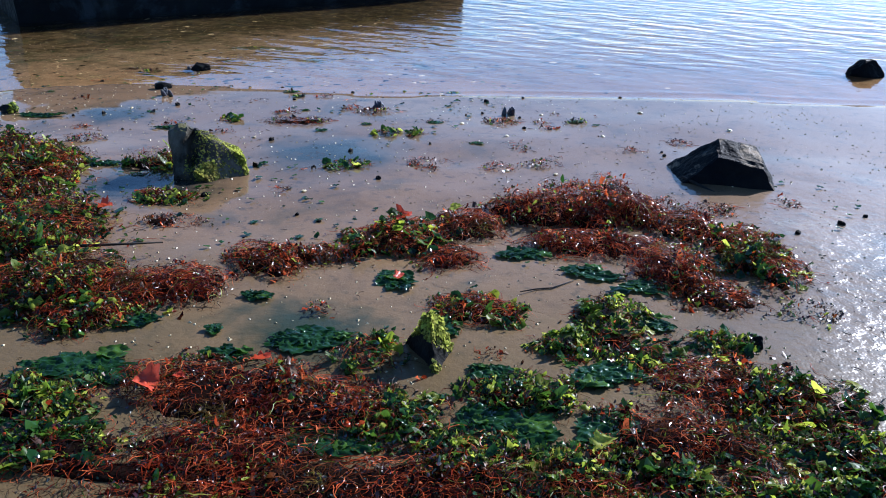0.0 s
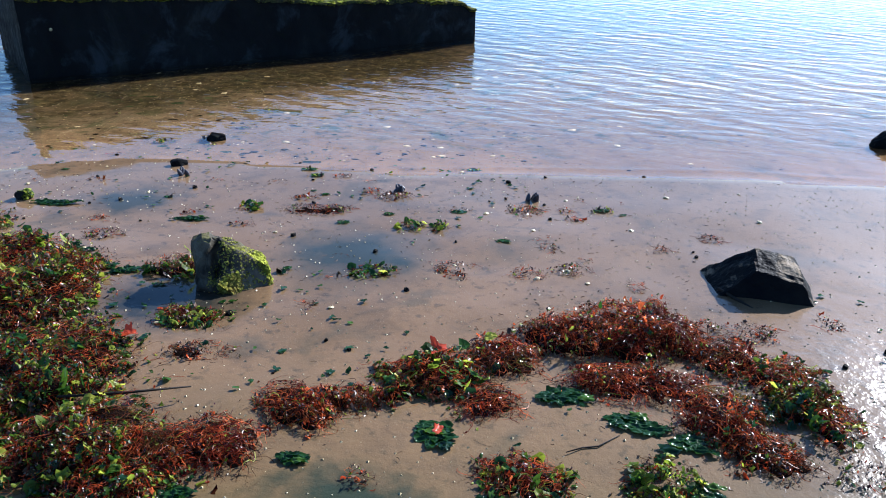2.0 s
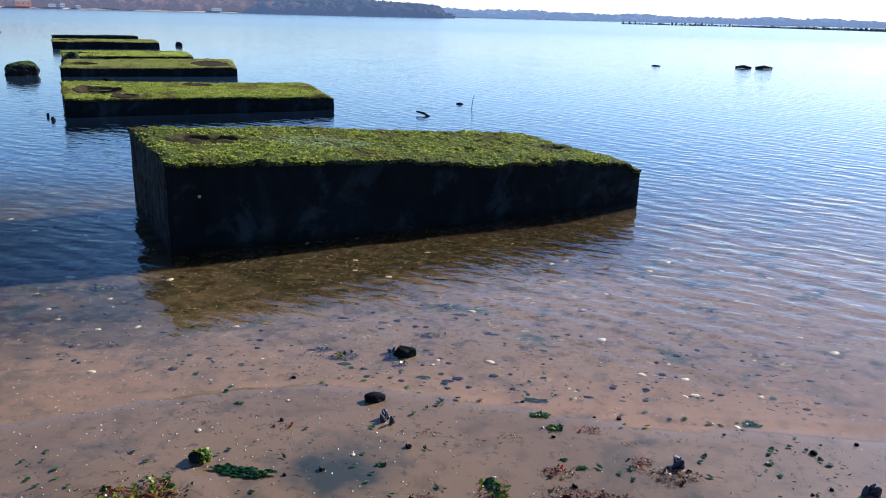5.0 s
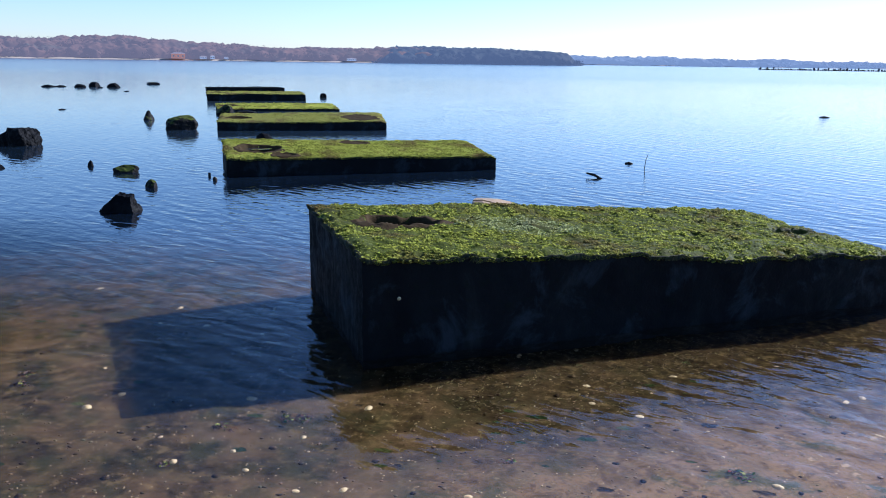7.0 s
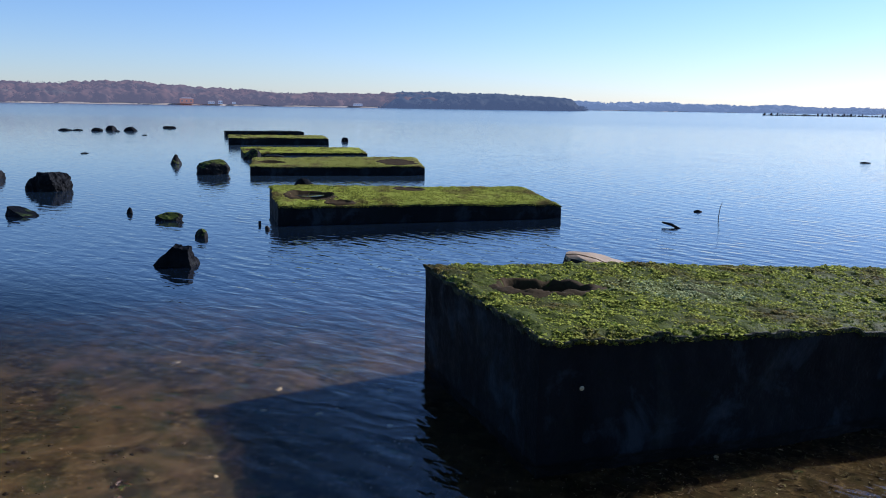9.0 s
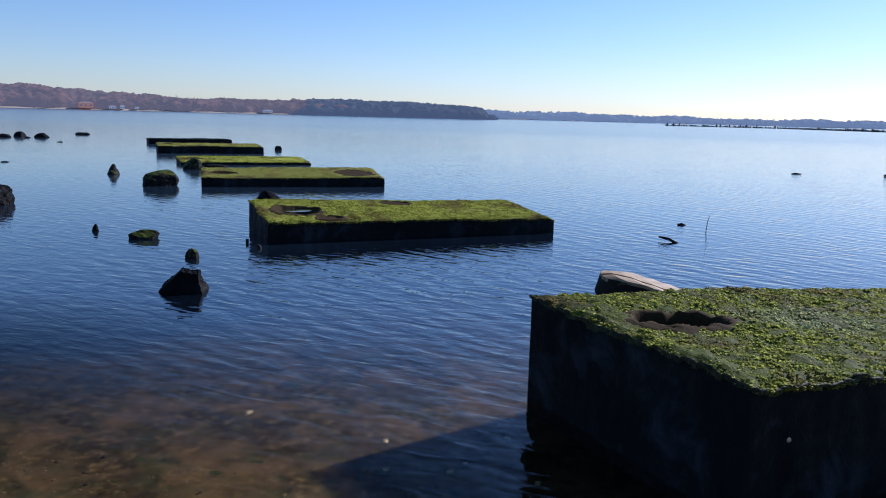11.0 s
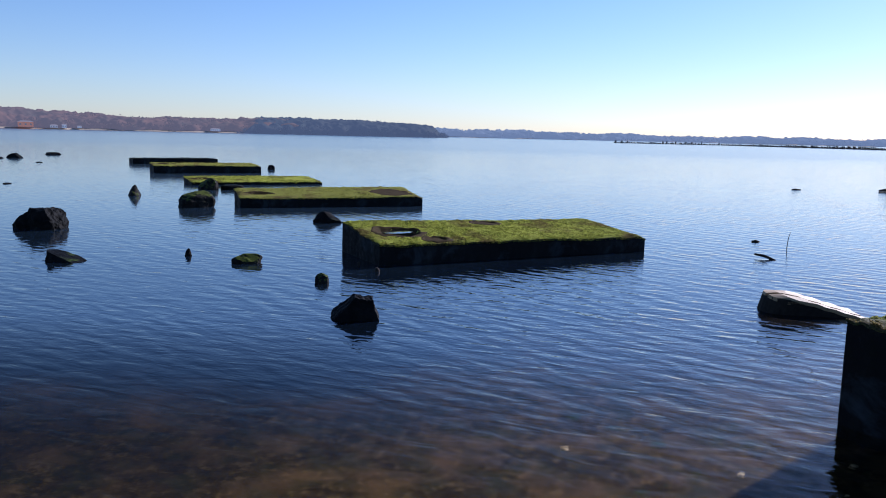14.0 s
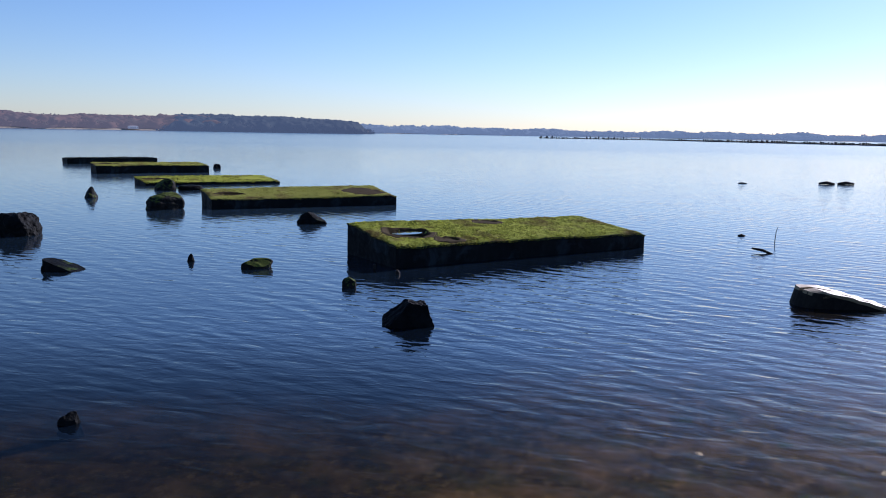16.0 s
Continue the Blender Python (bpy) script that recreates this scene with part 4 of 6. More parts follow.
def slab():
    """A worn timber slab with a rounded end, tilted so that one end is under water."""
    ob = empty("timber_slab", pose(-3.58, 10.23, 0.215, 0, 15.0, -4), "worn tan timber slab with dark sides, tilted half under water", "driftwood")
    length, width, thick = 1.2, 0.42, 0.34
    outline = [(length, -width / 2), (length, width / 2)]
    outline += [(0.17 - 0.17 * math.sin(a), width / 2 * math.cos(a)) for a in [math.pi * k / 12 for k in range(13)]]
    bm = bmesh.new()
    lower = [bm.verts.new((x, y, -thick)) for x, y in outline]
    upper = [bm.verts.new((x, y, -0.03 - 0.05 * max(0.0, 1 - x * 4.2) ** 2)) for x, y in outline]
    n = len(outline)
    for k in range(n):
        bm.faces.new((lower[k], lower[(k + 1) % n], upper[(k + 1) % n], upper[k]))
    bm.faces.new(lower[::-1])
    bm.faces.new(upper)
    part("core", bm, OLDWOOD, ob, "black waterlogged sides")
    for lo, hi, name in ((-width / 2, -width / 2 + 0.11, "edge_plank"), (-width / 2 + 0.155, width / 2, "top_plank")):
        bm = bmesh.new()
        ys = np.linspace(lo, hi, 5)
        rows = []
        for x in np.linspace(0, 1, 14):
            row = []
            for y in ys:
                start = 0.17 - 0.17 * math.sqrt(max(0, 1 - (2 * y / width) ** 2))
                row.append(bm.verts.new((start + (length - start) * x, y, 0.004 * math.sin(40 * x + 9 * y) - 0.05 * max(0.0, 1 - x * 5) ** 2)))
            rows.append(row)
        for a, b in zip(rows, rows[1:]):
            for k in range(len(ys) - 1):
                bm.faces.new((a[k], b[k], b[k + 1], a[k + 1]))
        edge = bmesh.ops.extrude_face_region(bm, geom=bm.faces[:])
        bmesh.ops.translate(bm, verts=[v for v in edge["geom"] if isinstance(v, bmesh.types.BMVert)], vec=(0, 0, -0.03))
        bmesh.ops.recalc_face_normals(bm, faces=bm.faces[:])
        part(name, bm, TIMBER, ob, "sun-bleached tan plank")


slab()


def stick(points, radii, label, name="stick"):
    ob = part(name, tube(points, radii), OLDWOOD, None, "", True)
    tagged(ob, label, "stick")


stick([(-1.954, 14.706, -0.900), (-1.954, 14.706, 0.020), (-1.940, 14.716, 0.150), (-1.914, 14.726, 0.230)], [0.007, 0.006, 0.005, 0.003], "thin bare stick standing upright in the sea")
stick([(-2.727, 13.588, 0.050), (-2.607, 13.518, 0.035), (-2.447, 13.409, -0.030)], [0.013, 0.02, 0.012], "short dark floating branch")
stick([(-2.276, 15.338, 0.006), (-2.216, 15.338, 0.014), (-2.155, 15.357, 0.0)], [0.012, 0.02, 0.012], "small dark snag just above the water")
stick([(3.040, 29.930, 0.000), (3.160, 29.930, 0.018), (3.340, 29.950, 0.000)], [0.02, 0.03, 0.02], "small dark snag just above the water")
stick([(5.899, 30.211, 0.030), (6.169, 30.211, 0.060), (6.439, 30.211, 0.020)], [0.03, 0.06, 0.03], "short dark log floating in the sea", "log")
stick([(6.594, 30.301, 0.020), (6.873, 30.301, 0.060), (7.154, 30.301, 0.030)], [0.04, 0.06, 0.03], "short dark log floating in the sea", "log")
stick([(-7.654, 11.722, -0.500), (-7.654, 11.722, 0.05)], [0.02, 0.018], "short rotten post stump standing in the sea", "post")
stick([(-7.378, 11.405, -0.500), (-7.378, 11.405, 0.020), (-7.388, 11.395, 0.045)], [0.03, 0.03, 0.018], "broken dark post stump standing in the sea", "post")
stick([(0.799, 2.754, 0.060), (0.909, 2.574, 0.045), (1.039, 2.434, 0.025)], [0.005, 0.006, 0.004], "thin brown twig lying on wet sand")
stick([(-1.053, 1.924, 0.130), (-0.913, 1.954, 0.125), (-0.753, 2.014, 0.110)], [0.003, 0.004, 0.002], "thin brown stalk lying across the seaweed")
stick([(0.181, 1.828, 0.086), (0.221, 1.850, 0.083), (0.261, 1.858, 0.083), (0.321, 1.908, 0.080)], [0.0012, 0.002, 0.002, 0.001], "thin brown stalk lying on the sand")


# ---- seaweed ----
def strands(cx, cy, n, length, thick, height, rng):
    """Thin curled ribbons that start at cx, cy and lie at the height given there."""
    steps = 6
    a = 9.0 * vnoise(cx * 9, cy * 9, 71) + 5.0 * vnoise(cx * 2, cy * 2, 72) + rng.normal(0, 0.6, n) + np.where(rng.random(n) < 0.3, 3.14, 0)
    p = np.stack([cx, cy, ground_z(cx, cy) + height], -1)
    step = length * rng.uniform(0.4, 1.3, n) / steps
    path = [p]
    lift = rng.uniform(-0.2, 0.25, n)
    bend = rng.normal(0, 0.45, n)
    for k in range(steps):
        a = a + bend + rng.normal(0, 0.6, n)
        p = p + np.stack([np.cos(a) * step, np.sin(a) * step, lift * step], -1)
        p[:, 2] = np.maximum(p[:, 2], ground_z(p[:, 0], p[:, 1]) + 0.0015)
        lift = lift - rng.uniform(-0.1, 0.35, n)
        path.append(p)
    P = np.stack(path, 1)
    d = np.gradient(P, axis=1)
    side = np.stack([-d[..., 1], d[..., 0], 0 * d[..., 0]], -1)
    side /= np.linalg.norm(side, axis=-1, keepdims=True) + 1e-9
    roll = rng.uniform(0, 3.14, n)[:, None, None]
    r = thick * rng.uniform(0.6, 1.4, n)[:, None, None] * np.array([1, 1, 1, 0.9, 0.8, 0.6, 0.3])[None, :, None]
    w = r * (np.cos(roll) * side + np.sin(roll) * np.array([0, 0, 1.0]))
    V = np.stack([P - w, P + w], 2).reshape(-1, 3)
    i = (np.arange(n)[:, None] * (steps + 1) + np.arange(steps)[None, :]) * 2
    return V, np.stack([i, i + 1, i + 3, i + 2], -1).reshape(-1, 4)


def leaflets(cx, cy, n, size, height, rng, g=3):
    """Tiny crumpled leaves of g by g points."""
    u, v = np.meshgrid(np.linspace(-1, 1, g), np.linspace(-1, 1, g), indexing="ij")
    u, v = u.ravel()[None], v.ravel()[None]
    s = (size * rng.uniform(0.4, 1.2, n))[:, None]
    a = rng.uniform(0, 6.283, n)[:, None]
    x, y = s * u * (1 + 0.4 * rng.normal(size=(n, g * g))), 0.7 * s * v * (1 + 0.4 * rng.normal(size=(n, g * g)))
    X, Y = cx[:, None] + np.cos(a) * x - np.sin(a) * y, cy[:, None] + np.sin(a) * x + np.cos(a) * y
    Z = ground_z(cx, cy)[:, None] + 0.001 + np.maximum(0, height[:, None] + s * (0.6 * rng.normal(size=(n, g * g)) + rng.normal(0, 0.8, (n, 1)) * u))
    V = np.stack([X, Y, Z], -1).reshape(-1, 3)
    return V, (grid_faces(g, g)[None] + (np.arange(n) * g * g)[:, None, None]).reshape(-1, 4)


def sheets(cx, cy, n, size, height, rng, ruffle=0.35):
    """Small ruffled leaves of sea lettuce."""
    g = 5
    u, v = np.meshgrid(np.linspace(-1, 1, g), np.linspace(-1, 1, g), indexing="ij")
    r = np.maximum(np.abs(u), np.abs(v)) / np.maximum(np.sqrt(u * u + v * v), 1e-6)
    u, v = (u * r).ravel(), (v * r).ravel()
    s = (size * rng.uniform(0.5, 1.4, n))[:, None]
    a = rng.uniform(0, 6.283, n)[:, None]
    stretch_ = rng.uniform(0.5, 1.0, n)[:, None]
    wob = 1 + 0.25 * rng.normal(size=(n, g * g))
    x, y = u[None] * s * wob, v[None] * s * wob * stretch_
    X, Y = cx[:, None] + np.cos(a) * x - np.sin(a) * y, cy[:, None] + np.sin(a) * x + np.cos(a) * y
    ph = rng.uniform(0, 6.283, (n, 1))
    w = ruffle * s * (np.sin(3.1 * u[None] + ph) * np.cos(2.7 * v[None] + 2 * ph) + 0.5 * rng.normal(size=(n, g * g)) * 0.5)
    tilt = rng.normal(0, 0.25, (n, 1)) * x
    Z = ground_z(X, Y) + 0.004 + np.maximum(0, height[:, None] + w + tilt)
    V = np.stack([X, Y, Z], -1).reshape(-1, 3)
    F = (grid_faces(g, g)[None] + (np.arange(n) * g * g)[:, None, None]).reshape(-1, 4)
    return V, F


def ragged(a, seed):
    """The uneven outline of a blob."""
    return 0.95 + 0.6 * vnoise(np.cos(a) * 1.7 + seed, np.sin(a) * 1.7 + seed * 1.3, seed) + 0.5 * vnoise(np.cos(a) * 5 + seed, np.sin(a) * 5, seed + 1)


def in_blob(cx, cy, rx, ry, n, rng, seed):
    """Points in an uneven blob, and how far inside they lie (1 in the middle)."""
    a, r = rng.uniform(0, 6.283, n), np.sqrt(rng.random(n))
    lim = ragged(a, seed)
    return cx + rx * r * lim * np.cos(a), cy + ry * r * lim * np.sin(a), 1 - r


def mat_bed(cx, cy, rx, ry, height, seed):
    """The lumpy filler under a heap of weed, black for the shade between strands."""
    g, ring = 40, 12
    a = np.linspace(0, 2 * math.pi, g, endpoint=False)
    lim = ragged(a, seed)
    k = np.linspace(0, 1, ring)
    X = cx + rx * 0.80 * k[:, None] * (lim * np.cos(a))[None]
    Y = cy + ry * 0.80 * k[:, None] * (lim * np.sin(a))[None]
    lump = 1.5 * vnoise(X * 13, Y * 13, 81) + 0.6 * vnoise(X * 40, Y * 40, 82)
    Z = ground_z(X, Y) - 0.003 + 0.7 * height * (1 - k[:, None] ** 2) ** 0.7 * np.maximum(0.0, 0.7 + lump)
    V = np.stack([X, Y, Z], -1).reshape(-1, 3)
    i = np.arange(ring - 1)[:, None] * g + np.arange(g)[None]
    j = np.arange(ring - 1)[:, None] * g + (np.arange(g)[None] + 1) % g
    return V, np.stack([i, i + g, j + g, j], -1).reshape(-1, 4)


def combed(cx, cy, rx, ry, height, seed, n, length, thick, rng, flow):
    """Long strands that lie over a mound, combed one way by the water."""
    steps = 7
    x, y, _ = in_blob(cx, cy, 0.84 * rx, 0.84 * ry, n, rng, seed)
    layer = rng.uniform(0.72, 1.06, n)
    a = flow + 2.2 * vnoise(x * 5, y * 5, 71) + 1.6 * vnoise(x * 14, y * 14, 73) + rng.normal(0, 0.5, n) + np.where(rng.random(n) < 0.4, math.pi, 0)
    bend = rng.normal(0, 0.22, n)
    step = length * rng.uniform(0.45, 1.25, n) / steps
    rise = rng.uniform(0.0, 0.006, n)
    path = []
    for k in range(steps + 1):
        ang = np.arctan2((y - cy) / ry, (x - cx) / rx)
        r = np.sqrt(((x - cx) / rx) ** 2 + ((y - cy) / ry) ** 2) / np.maximum(ragged(ang, seed), 0.3)
        swell = np.clip(1 - r * r, 0, 1) ** 0.6 * (1 + 0.55 * vnoise(x * 11, y * 11, 81) + 0.35 * vnoise(x * 26, y * 26, 82))
        path.append(np.stack([x, y, ground_z(x, y) + 0.0015 + layer * height * np.maximum(0, swell) + rise * math.sin(math.pi * k / steps)], -1))
        a = a + bend + rng.normal(0, 0.48, n)
        x, y = x + np.cos(a) * step, y + np.sin(a) * step
    P = np.stack(path, 1)
    d = np.gradient(P, axis=1)
    side = np.stack([-d[..., 1], d[..., 0], 0 * d[..., 0]], -1)
    side /= np.linalg.norm(side, axis=-1, keepdims=True) + 1e-9
    roll = rng.uniform(-0.9, 0.9, n)[:, None, None]
    taper = np.interp(np.arange(steps + 1), [0, 1, steps - 2, steps], [0.5, 1, 0.8, 0.25])
    w = thick * rng.uniform(0.5, 1.4, n)[:, None, None] * taper[None, :, None] * (np.cos(roll) * side + np.sin(roll) * np.array([0, 0, 1.0]))
    V = np.stack([P - w, P + w], 2).reshape(-1, 3)
    i = (np.arange(n)[:, None] * (steps + 1) + np.arange(steps)[None, :]) * 2
    return V, np.stack([i, i + 1, i + 3, i + 2], -1).reshape(-1, 4)


def heap(name, cx, cy, rx, ry, height, label, seed, red=1.0, maroon=0.4, green=0.1, length=0.05, density=26000, leaf=0.005, comb=0.0, flow=-0.5):
    """A heap of washed-up weed: a bed painted gap-shade black, tangled strands and many crumpled leaves."""
    rng = np.random.default_rng(seed)
    rx, ry = 1.22 * rx, 1.22 * ry
    area = math.pi * rx * ry
    ob = empty(name, pose(0, 0, 0), label, "seaweed", kind="stuff")
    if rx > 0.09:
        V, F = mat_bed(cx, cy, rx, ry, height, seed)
        under("weed_gap_shade", raw_mesh("weed_gap_shade", V, F, DARKMAT), ob, "black filler painted for the shaded gaps between strands")

    def spots(n, loose):
        x, y, inside = in_blob(cx, cy, rx, ry, n, rng, seed)
        far = rng.random(n) < loose
        x, y = np.where(far, cx + (x - cx) * rng.uniform(1.0, 1.5, n), x), np.where(far, cy + (y - cy) * rng.uniform(1.0, 1.5, n), y)
        lump = 1.0 + 1.9 * vnoise(x * 13, y * 13, 81) + 0.9 * vnoise(x * 40, y * 40, 82)
        h = height * (1 - (1 - inside) ** 2) ** 0.7 * np.maximum(0.08, lump) * rng.uniform(0.6, 1.25, n)
        return x, y, np.where(far, 0, h)

    for share, mat, title in ((red, RED, "combed_red_strands"), (0.5 * maroon, MAROON, "combed_maroon_strands"), (0.06 * red + 0.05 * green, GREEN, "combed_green_strands")):
        n = int(9500 * area * share * comb)
        if n > 2:
            V, F = combed(cx, cy, rx, ry, height, seed, n, 1.1 * length, 0.00070, rng, flow)
            under(title, raw_mesh(title, V, F, mat), ob)["kind"] = "stuff"
    loose_share = 1 - 0.75 * comb
    for share, mat, title in ((red * loose_share, RED, "red_strand_tangle"), (maroon * loose_share, MAROON, "maroon_strand_tangle")):
        n = int(0.46 * density * area * share)
        if n < 3:
            continue
        x, y, h = spots(n, 0.14)
        clump = vnoise(x * 9, y * 9, 61 + len(title)) + 0.5 * vnoise(x * 30, y * 30, 62) > -0.2
        x, y, h = x[clump], y[clump], h[clump]
        n = len(x)
        V, F = strands(x, y, n, length, 0.00052, h, rng)
        under(title, raw_mesh(title, V, F, mat), ob)["kind"] = "stuff"
    for share, mat, title in ((0.30 * red, RED, "red_leaf_litter"), (0.5 * maroon * loose_share, BROWNWEED, "brown_leaf_litter"), (0.6 * green, GREEN, "green_leaf_litter"), (0.3 * green, DARKGREEN, "dark_leaf_litter")):
        n = int(density * 0.7 * area * share)
        if n < 3:
            continue
        x, y, h = spots(n, 0.15)
        cluster = vnoise(x * 10, y * 10, 95) + 0.5 * vnoise(x * 28, y * 28, seed % 7 + 90) > (-0.1 if mat is not GREEN else 0.0)
        x, y, h = x[cluster], y[cluster], h[cluster]
        if len(x) < 3:
            continue
        V, F = leaflets(x, y, len(x), leaf * rng.choice([0.55, 0.8, 1.2], len(x)), h, rng)
        under(title, raw_mesh(title, V, F, mat), ob)["kind"] = "stuff"
    # tiny glossy facets added over the heap to catch sun glints
    if rx > 0.05:
        x, y, h = spots(int(9000 * area) + 4, 0.1)
        V, F = leaflets(x, y, len(x), 0.0017 * rng.choice([0.5, 0.9, 1.6], len(x)), h + 0.003, rng, 2)
        under("glint_leaf_litter", raw_mesh("glint_leaf_litter", V, F, GLINTLEAF, False), ob)["kind"] = "stuff"
    if green >= 0.35:
        for per_area, mat, title in ((1150, DARKGREEN, "lettuce_leaf_litter"), (900, GREEN, "bright_leaf_litter")):
            soup = Soup()
            x, y, h = spots(int(per_area * area) + 4, 0.2)
            for k in range(len(x)):
                s = 0.004 + 0.016 * rng.random() ** 2
                V, F = film_sheet(x[k], y[k], s, s * rng.uniform(0.4, 1.0), seed * 9 + k, 10, 3)
                V[:, 2] += max(0.0, h[k] - 0.002) + rng.normal(0, 0.5) * (V[:, 0] - x[k]) + rng.normal(0, 0.5) * (V[:, 1] - y[k]) + 0.16 * s * rng.normal(size=len(V))
                V[:, 2] = np.maximum(V[:, 2], ground_z(V[:, 0], V[:, 1]) + 0.001)
                soup.add(V, F)
            under(title, soup.mesh(title, mat), ob)["kind"] = "stuff"
    if not ob.children:
        bpy.data.objects.remove(ob)


def film_sheet(cx, cy, rx, ry, seed, g=72, ring=22, relief=1.0):
    """One thin wet sheet of sea lettuce, dimpled, with a lobed rim."""
    a = np.linspace(0, 2 * math.pi, g, endpoint=False)
    lim = 0.92 + 0.5 * vnoise(np.cos(a) * 1.6 + seed, np.sin(a) * 1.6, seed) + 0.42 * vnoise(np.cos(a) * 4 + seed, np.sin(a) * 4, seed + 3) + 0.22 * vnoise(np.cos(a) * 11 + seed, np.sin(a) * 11, seed + 4)
    k = np.linspace(0.02, 1, ring)
    X = cx + rx * k[:, None] * (lim * np.cos(a))[None]
    Y = cy + ry * k[:, None] * (lim * np.sin(a))[None]
    w = 0.9 - 2.4 * np.abs(vnoise(X * 55, Y * 75, seed)) + 0.6 * vnoise(X * 120, Y * 140, seed + 2)
    Z = ground_z(X, Y) + 0.001 + 0.008 * relief * np.maximum(0.05, w) + 0.005 * np.maximum(0, vnoise(np.cos(a) * 3, np.sin(a) * 3, seed + 8))[None] * k[:, None] ** 5
    V = np.stack([X, Y, Z], -1).reshape(-1, 3)
    i = np.arange(ring - 1)[:, None] * g + np.arange(g)[None]
    j = np.arange(ring - 1)[:, None] * g + (np.arange(g)[None] + 1) % g
    return V, np.stack([i, i + g, j + g, j], -1).reshape(-1, 4)



MOUNDS = ((0.51, 2.49, 0.20, 0.16, 0.075), (0.20, 2.46, 0.08, 0.09, 0.05), (-0.16, 2.21, 0.15, 0.12, 0.045), (0.06, 2.31, 0.10, 0.10, 0.04), (-0.46, 2.04, 0.12, 0.10, 0.035),
          (-0.33, 2.09, 0.07, 0.05, 0.025), (0.43, 2.20, 0.16, 0.09, 0.035), (0.60, 2.04, 0.11, 0.12, 0.05), (0.84, 2.10, 0.09, 0.13, 0.045), (0.81, 2.26, 0.10, 0.09, 0.03),
          (0.66, 1.91, 0.09, 0.07, 0.025), (0.07, 1.78, 0.10, 0.07, 0.025), (0.01, 2.09, 0.08, 0.08, 0.02), (-0.80, 1.84, 0.20, 0.09, 0.035), (-0.62, 1.86, 0.08, 0.10, 0.035), (0.36, 2.44, 0.16, 0.12, 0.06), (0.31, 2.22, 0.12, 0.07, 0.03), (0.68, 2.36, 0.12, 0.10, 0.04))
for k, (x, y, rx, ry, h) in enumerate(MOUNDS):
    heap("red_seaweed", x, y - 0.05, rx, ry, 0.85 * h, "heap of tangled red seaweed strands washed up on wet sand", 200 + k, 0.9, 0.7, 0.4 if k in (2, 8, 9, 11) else 0.12, comb=1.0, flow=-0.35 if x > 0.2 else 0.2)

BANK_HEAPS = ((-1.46, 2.60, 0.20, 0.32, 0.06), (-1.17, 2.12, 0.16, 0.22, 0.055), (-0.96, 1.80, 0.16, 0.16, 0.05), (-1.68, 2.94, 0.10, 0.12, 0.05), (-0.92, 2.45, 0.09, 0.08, 0.015),
              (-0.81, 1.65, 0.13, 0.08, 0.03), (-1.78, 2.54, 0.25, 0.42, 0.07), (-1.37, 1.87, 0.20, 0.28, 0.06), (-2.16, 2.37, 0.3, 0.45, 0.06), (-1.80, 1.87, 0.3, 0.3, 0.06), (-2.02, 3.12, 0.15, 0.16, 0.06), (-1.07, 2.81, 0.085, 0.055, 0.05))
for k, (x, y, rx, ry, h) in enumerate(BANK_HEAPS):
    heap("mixed_seaweed", x, y, rx, ry, h, "bank of mixed red, brown and green seaweed on the beach", 240 + k, 0.75, 1.0, 0.36 if k in (0, 3, 6, 8) else 0.8, 0.05, 20000, 0.005, 0.4, 1.2)

FRONT_HEAPS = ((-0.39, 1.37, 0.17, 0.10, 0.025), (-0.55, 1.38, 0.07, 0.06, 0.03), (-0.23, 1.32, 0.15, 0.09, 0.025), (-0.15, 1.51, 0.07, 0.07, 0.02), (-0.37, 1.19, 0.15, 0.08, 0.025),
               (-0.74, 1.30, 0.11, 0.10, 0.02), (-0.65, 1.18, 0.09, 0.07, 0.02), (0.53, 1.43, 0.11, 0.10, 0.03), (0.67, 1.36, 0.13, 0.12, 0.025), (0.42, 1.24, 0.13, 0.08, 0.03),
               (0.16, 1.37, 0.10, 0.06, 0.015), (0.26, 1.56, 0.06, 0.05, 0.02), (0.42, 1.56, 0.10, 0.08, 0.025), (0.38, 1.73, 0.07, 0.08, 0.02), (0.70, 1.24, 0.11, 0.09, 0.02),
               (0.61, 1.61, 0.06, 0.05, 0.02), (-0.07, 1.27, 0.09, 0.08, 0.015), (0.05, 1.18, 0.10, 0.06, 0.02), (-0.11, 1.10, 0.5, 0.07, 0.02), (0.49, 1.13, 0.4, 0.07, 0.02))
for k, (x, y, rx, ry, h) in enumerate(FRONT_HEAPS):
    redder = k in (0, 1, 2, 4, 7, 9, 18)
    heap("mixed_seaweed", x, y, rx, ry, h, "flat layer of dark red and green seaweed on the sand", 280 + k, 0.8 if redder else 0.3, 0.6, 0.2 if redder else 1.2, 0.05, 24000, 0.005, 0.6 if redder else 0.25, 0.3)

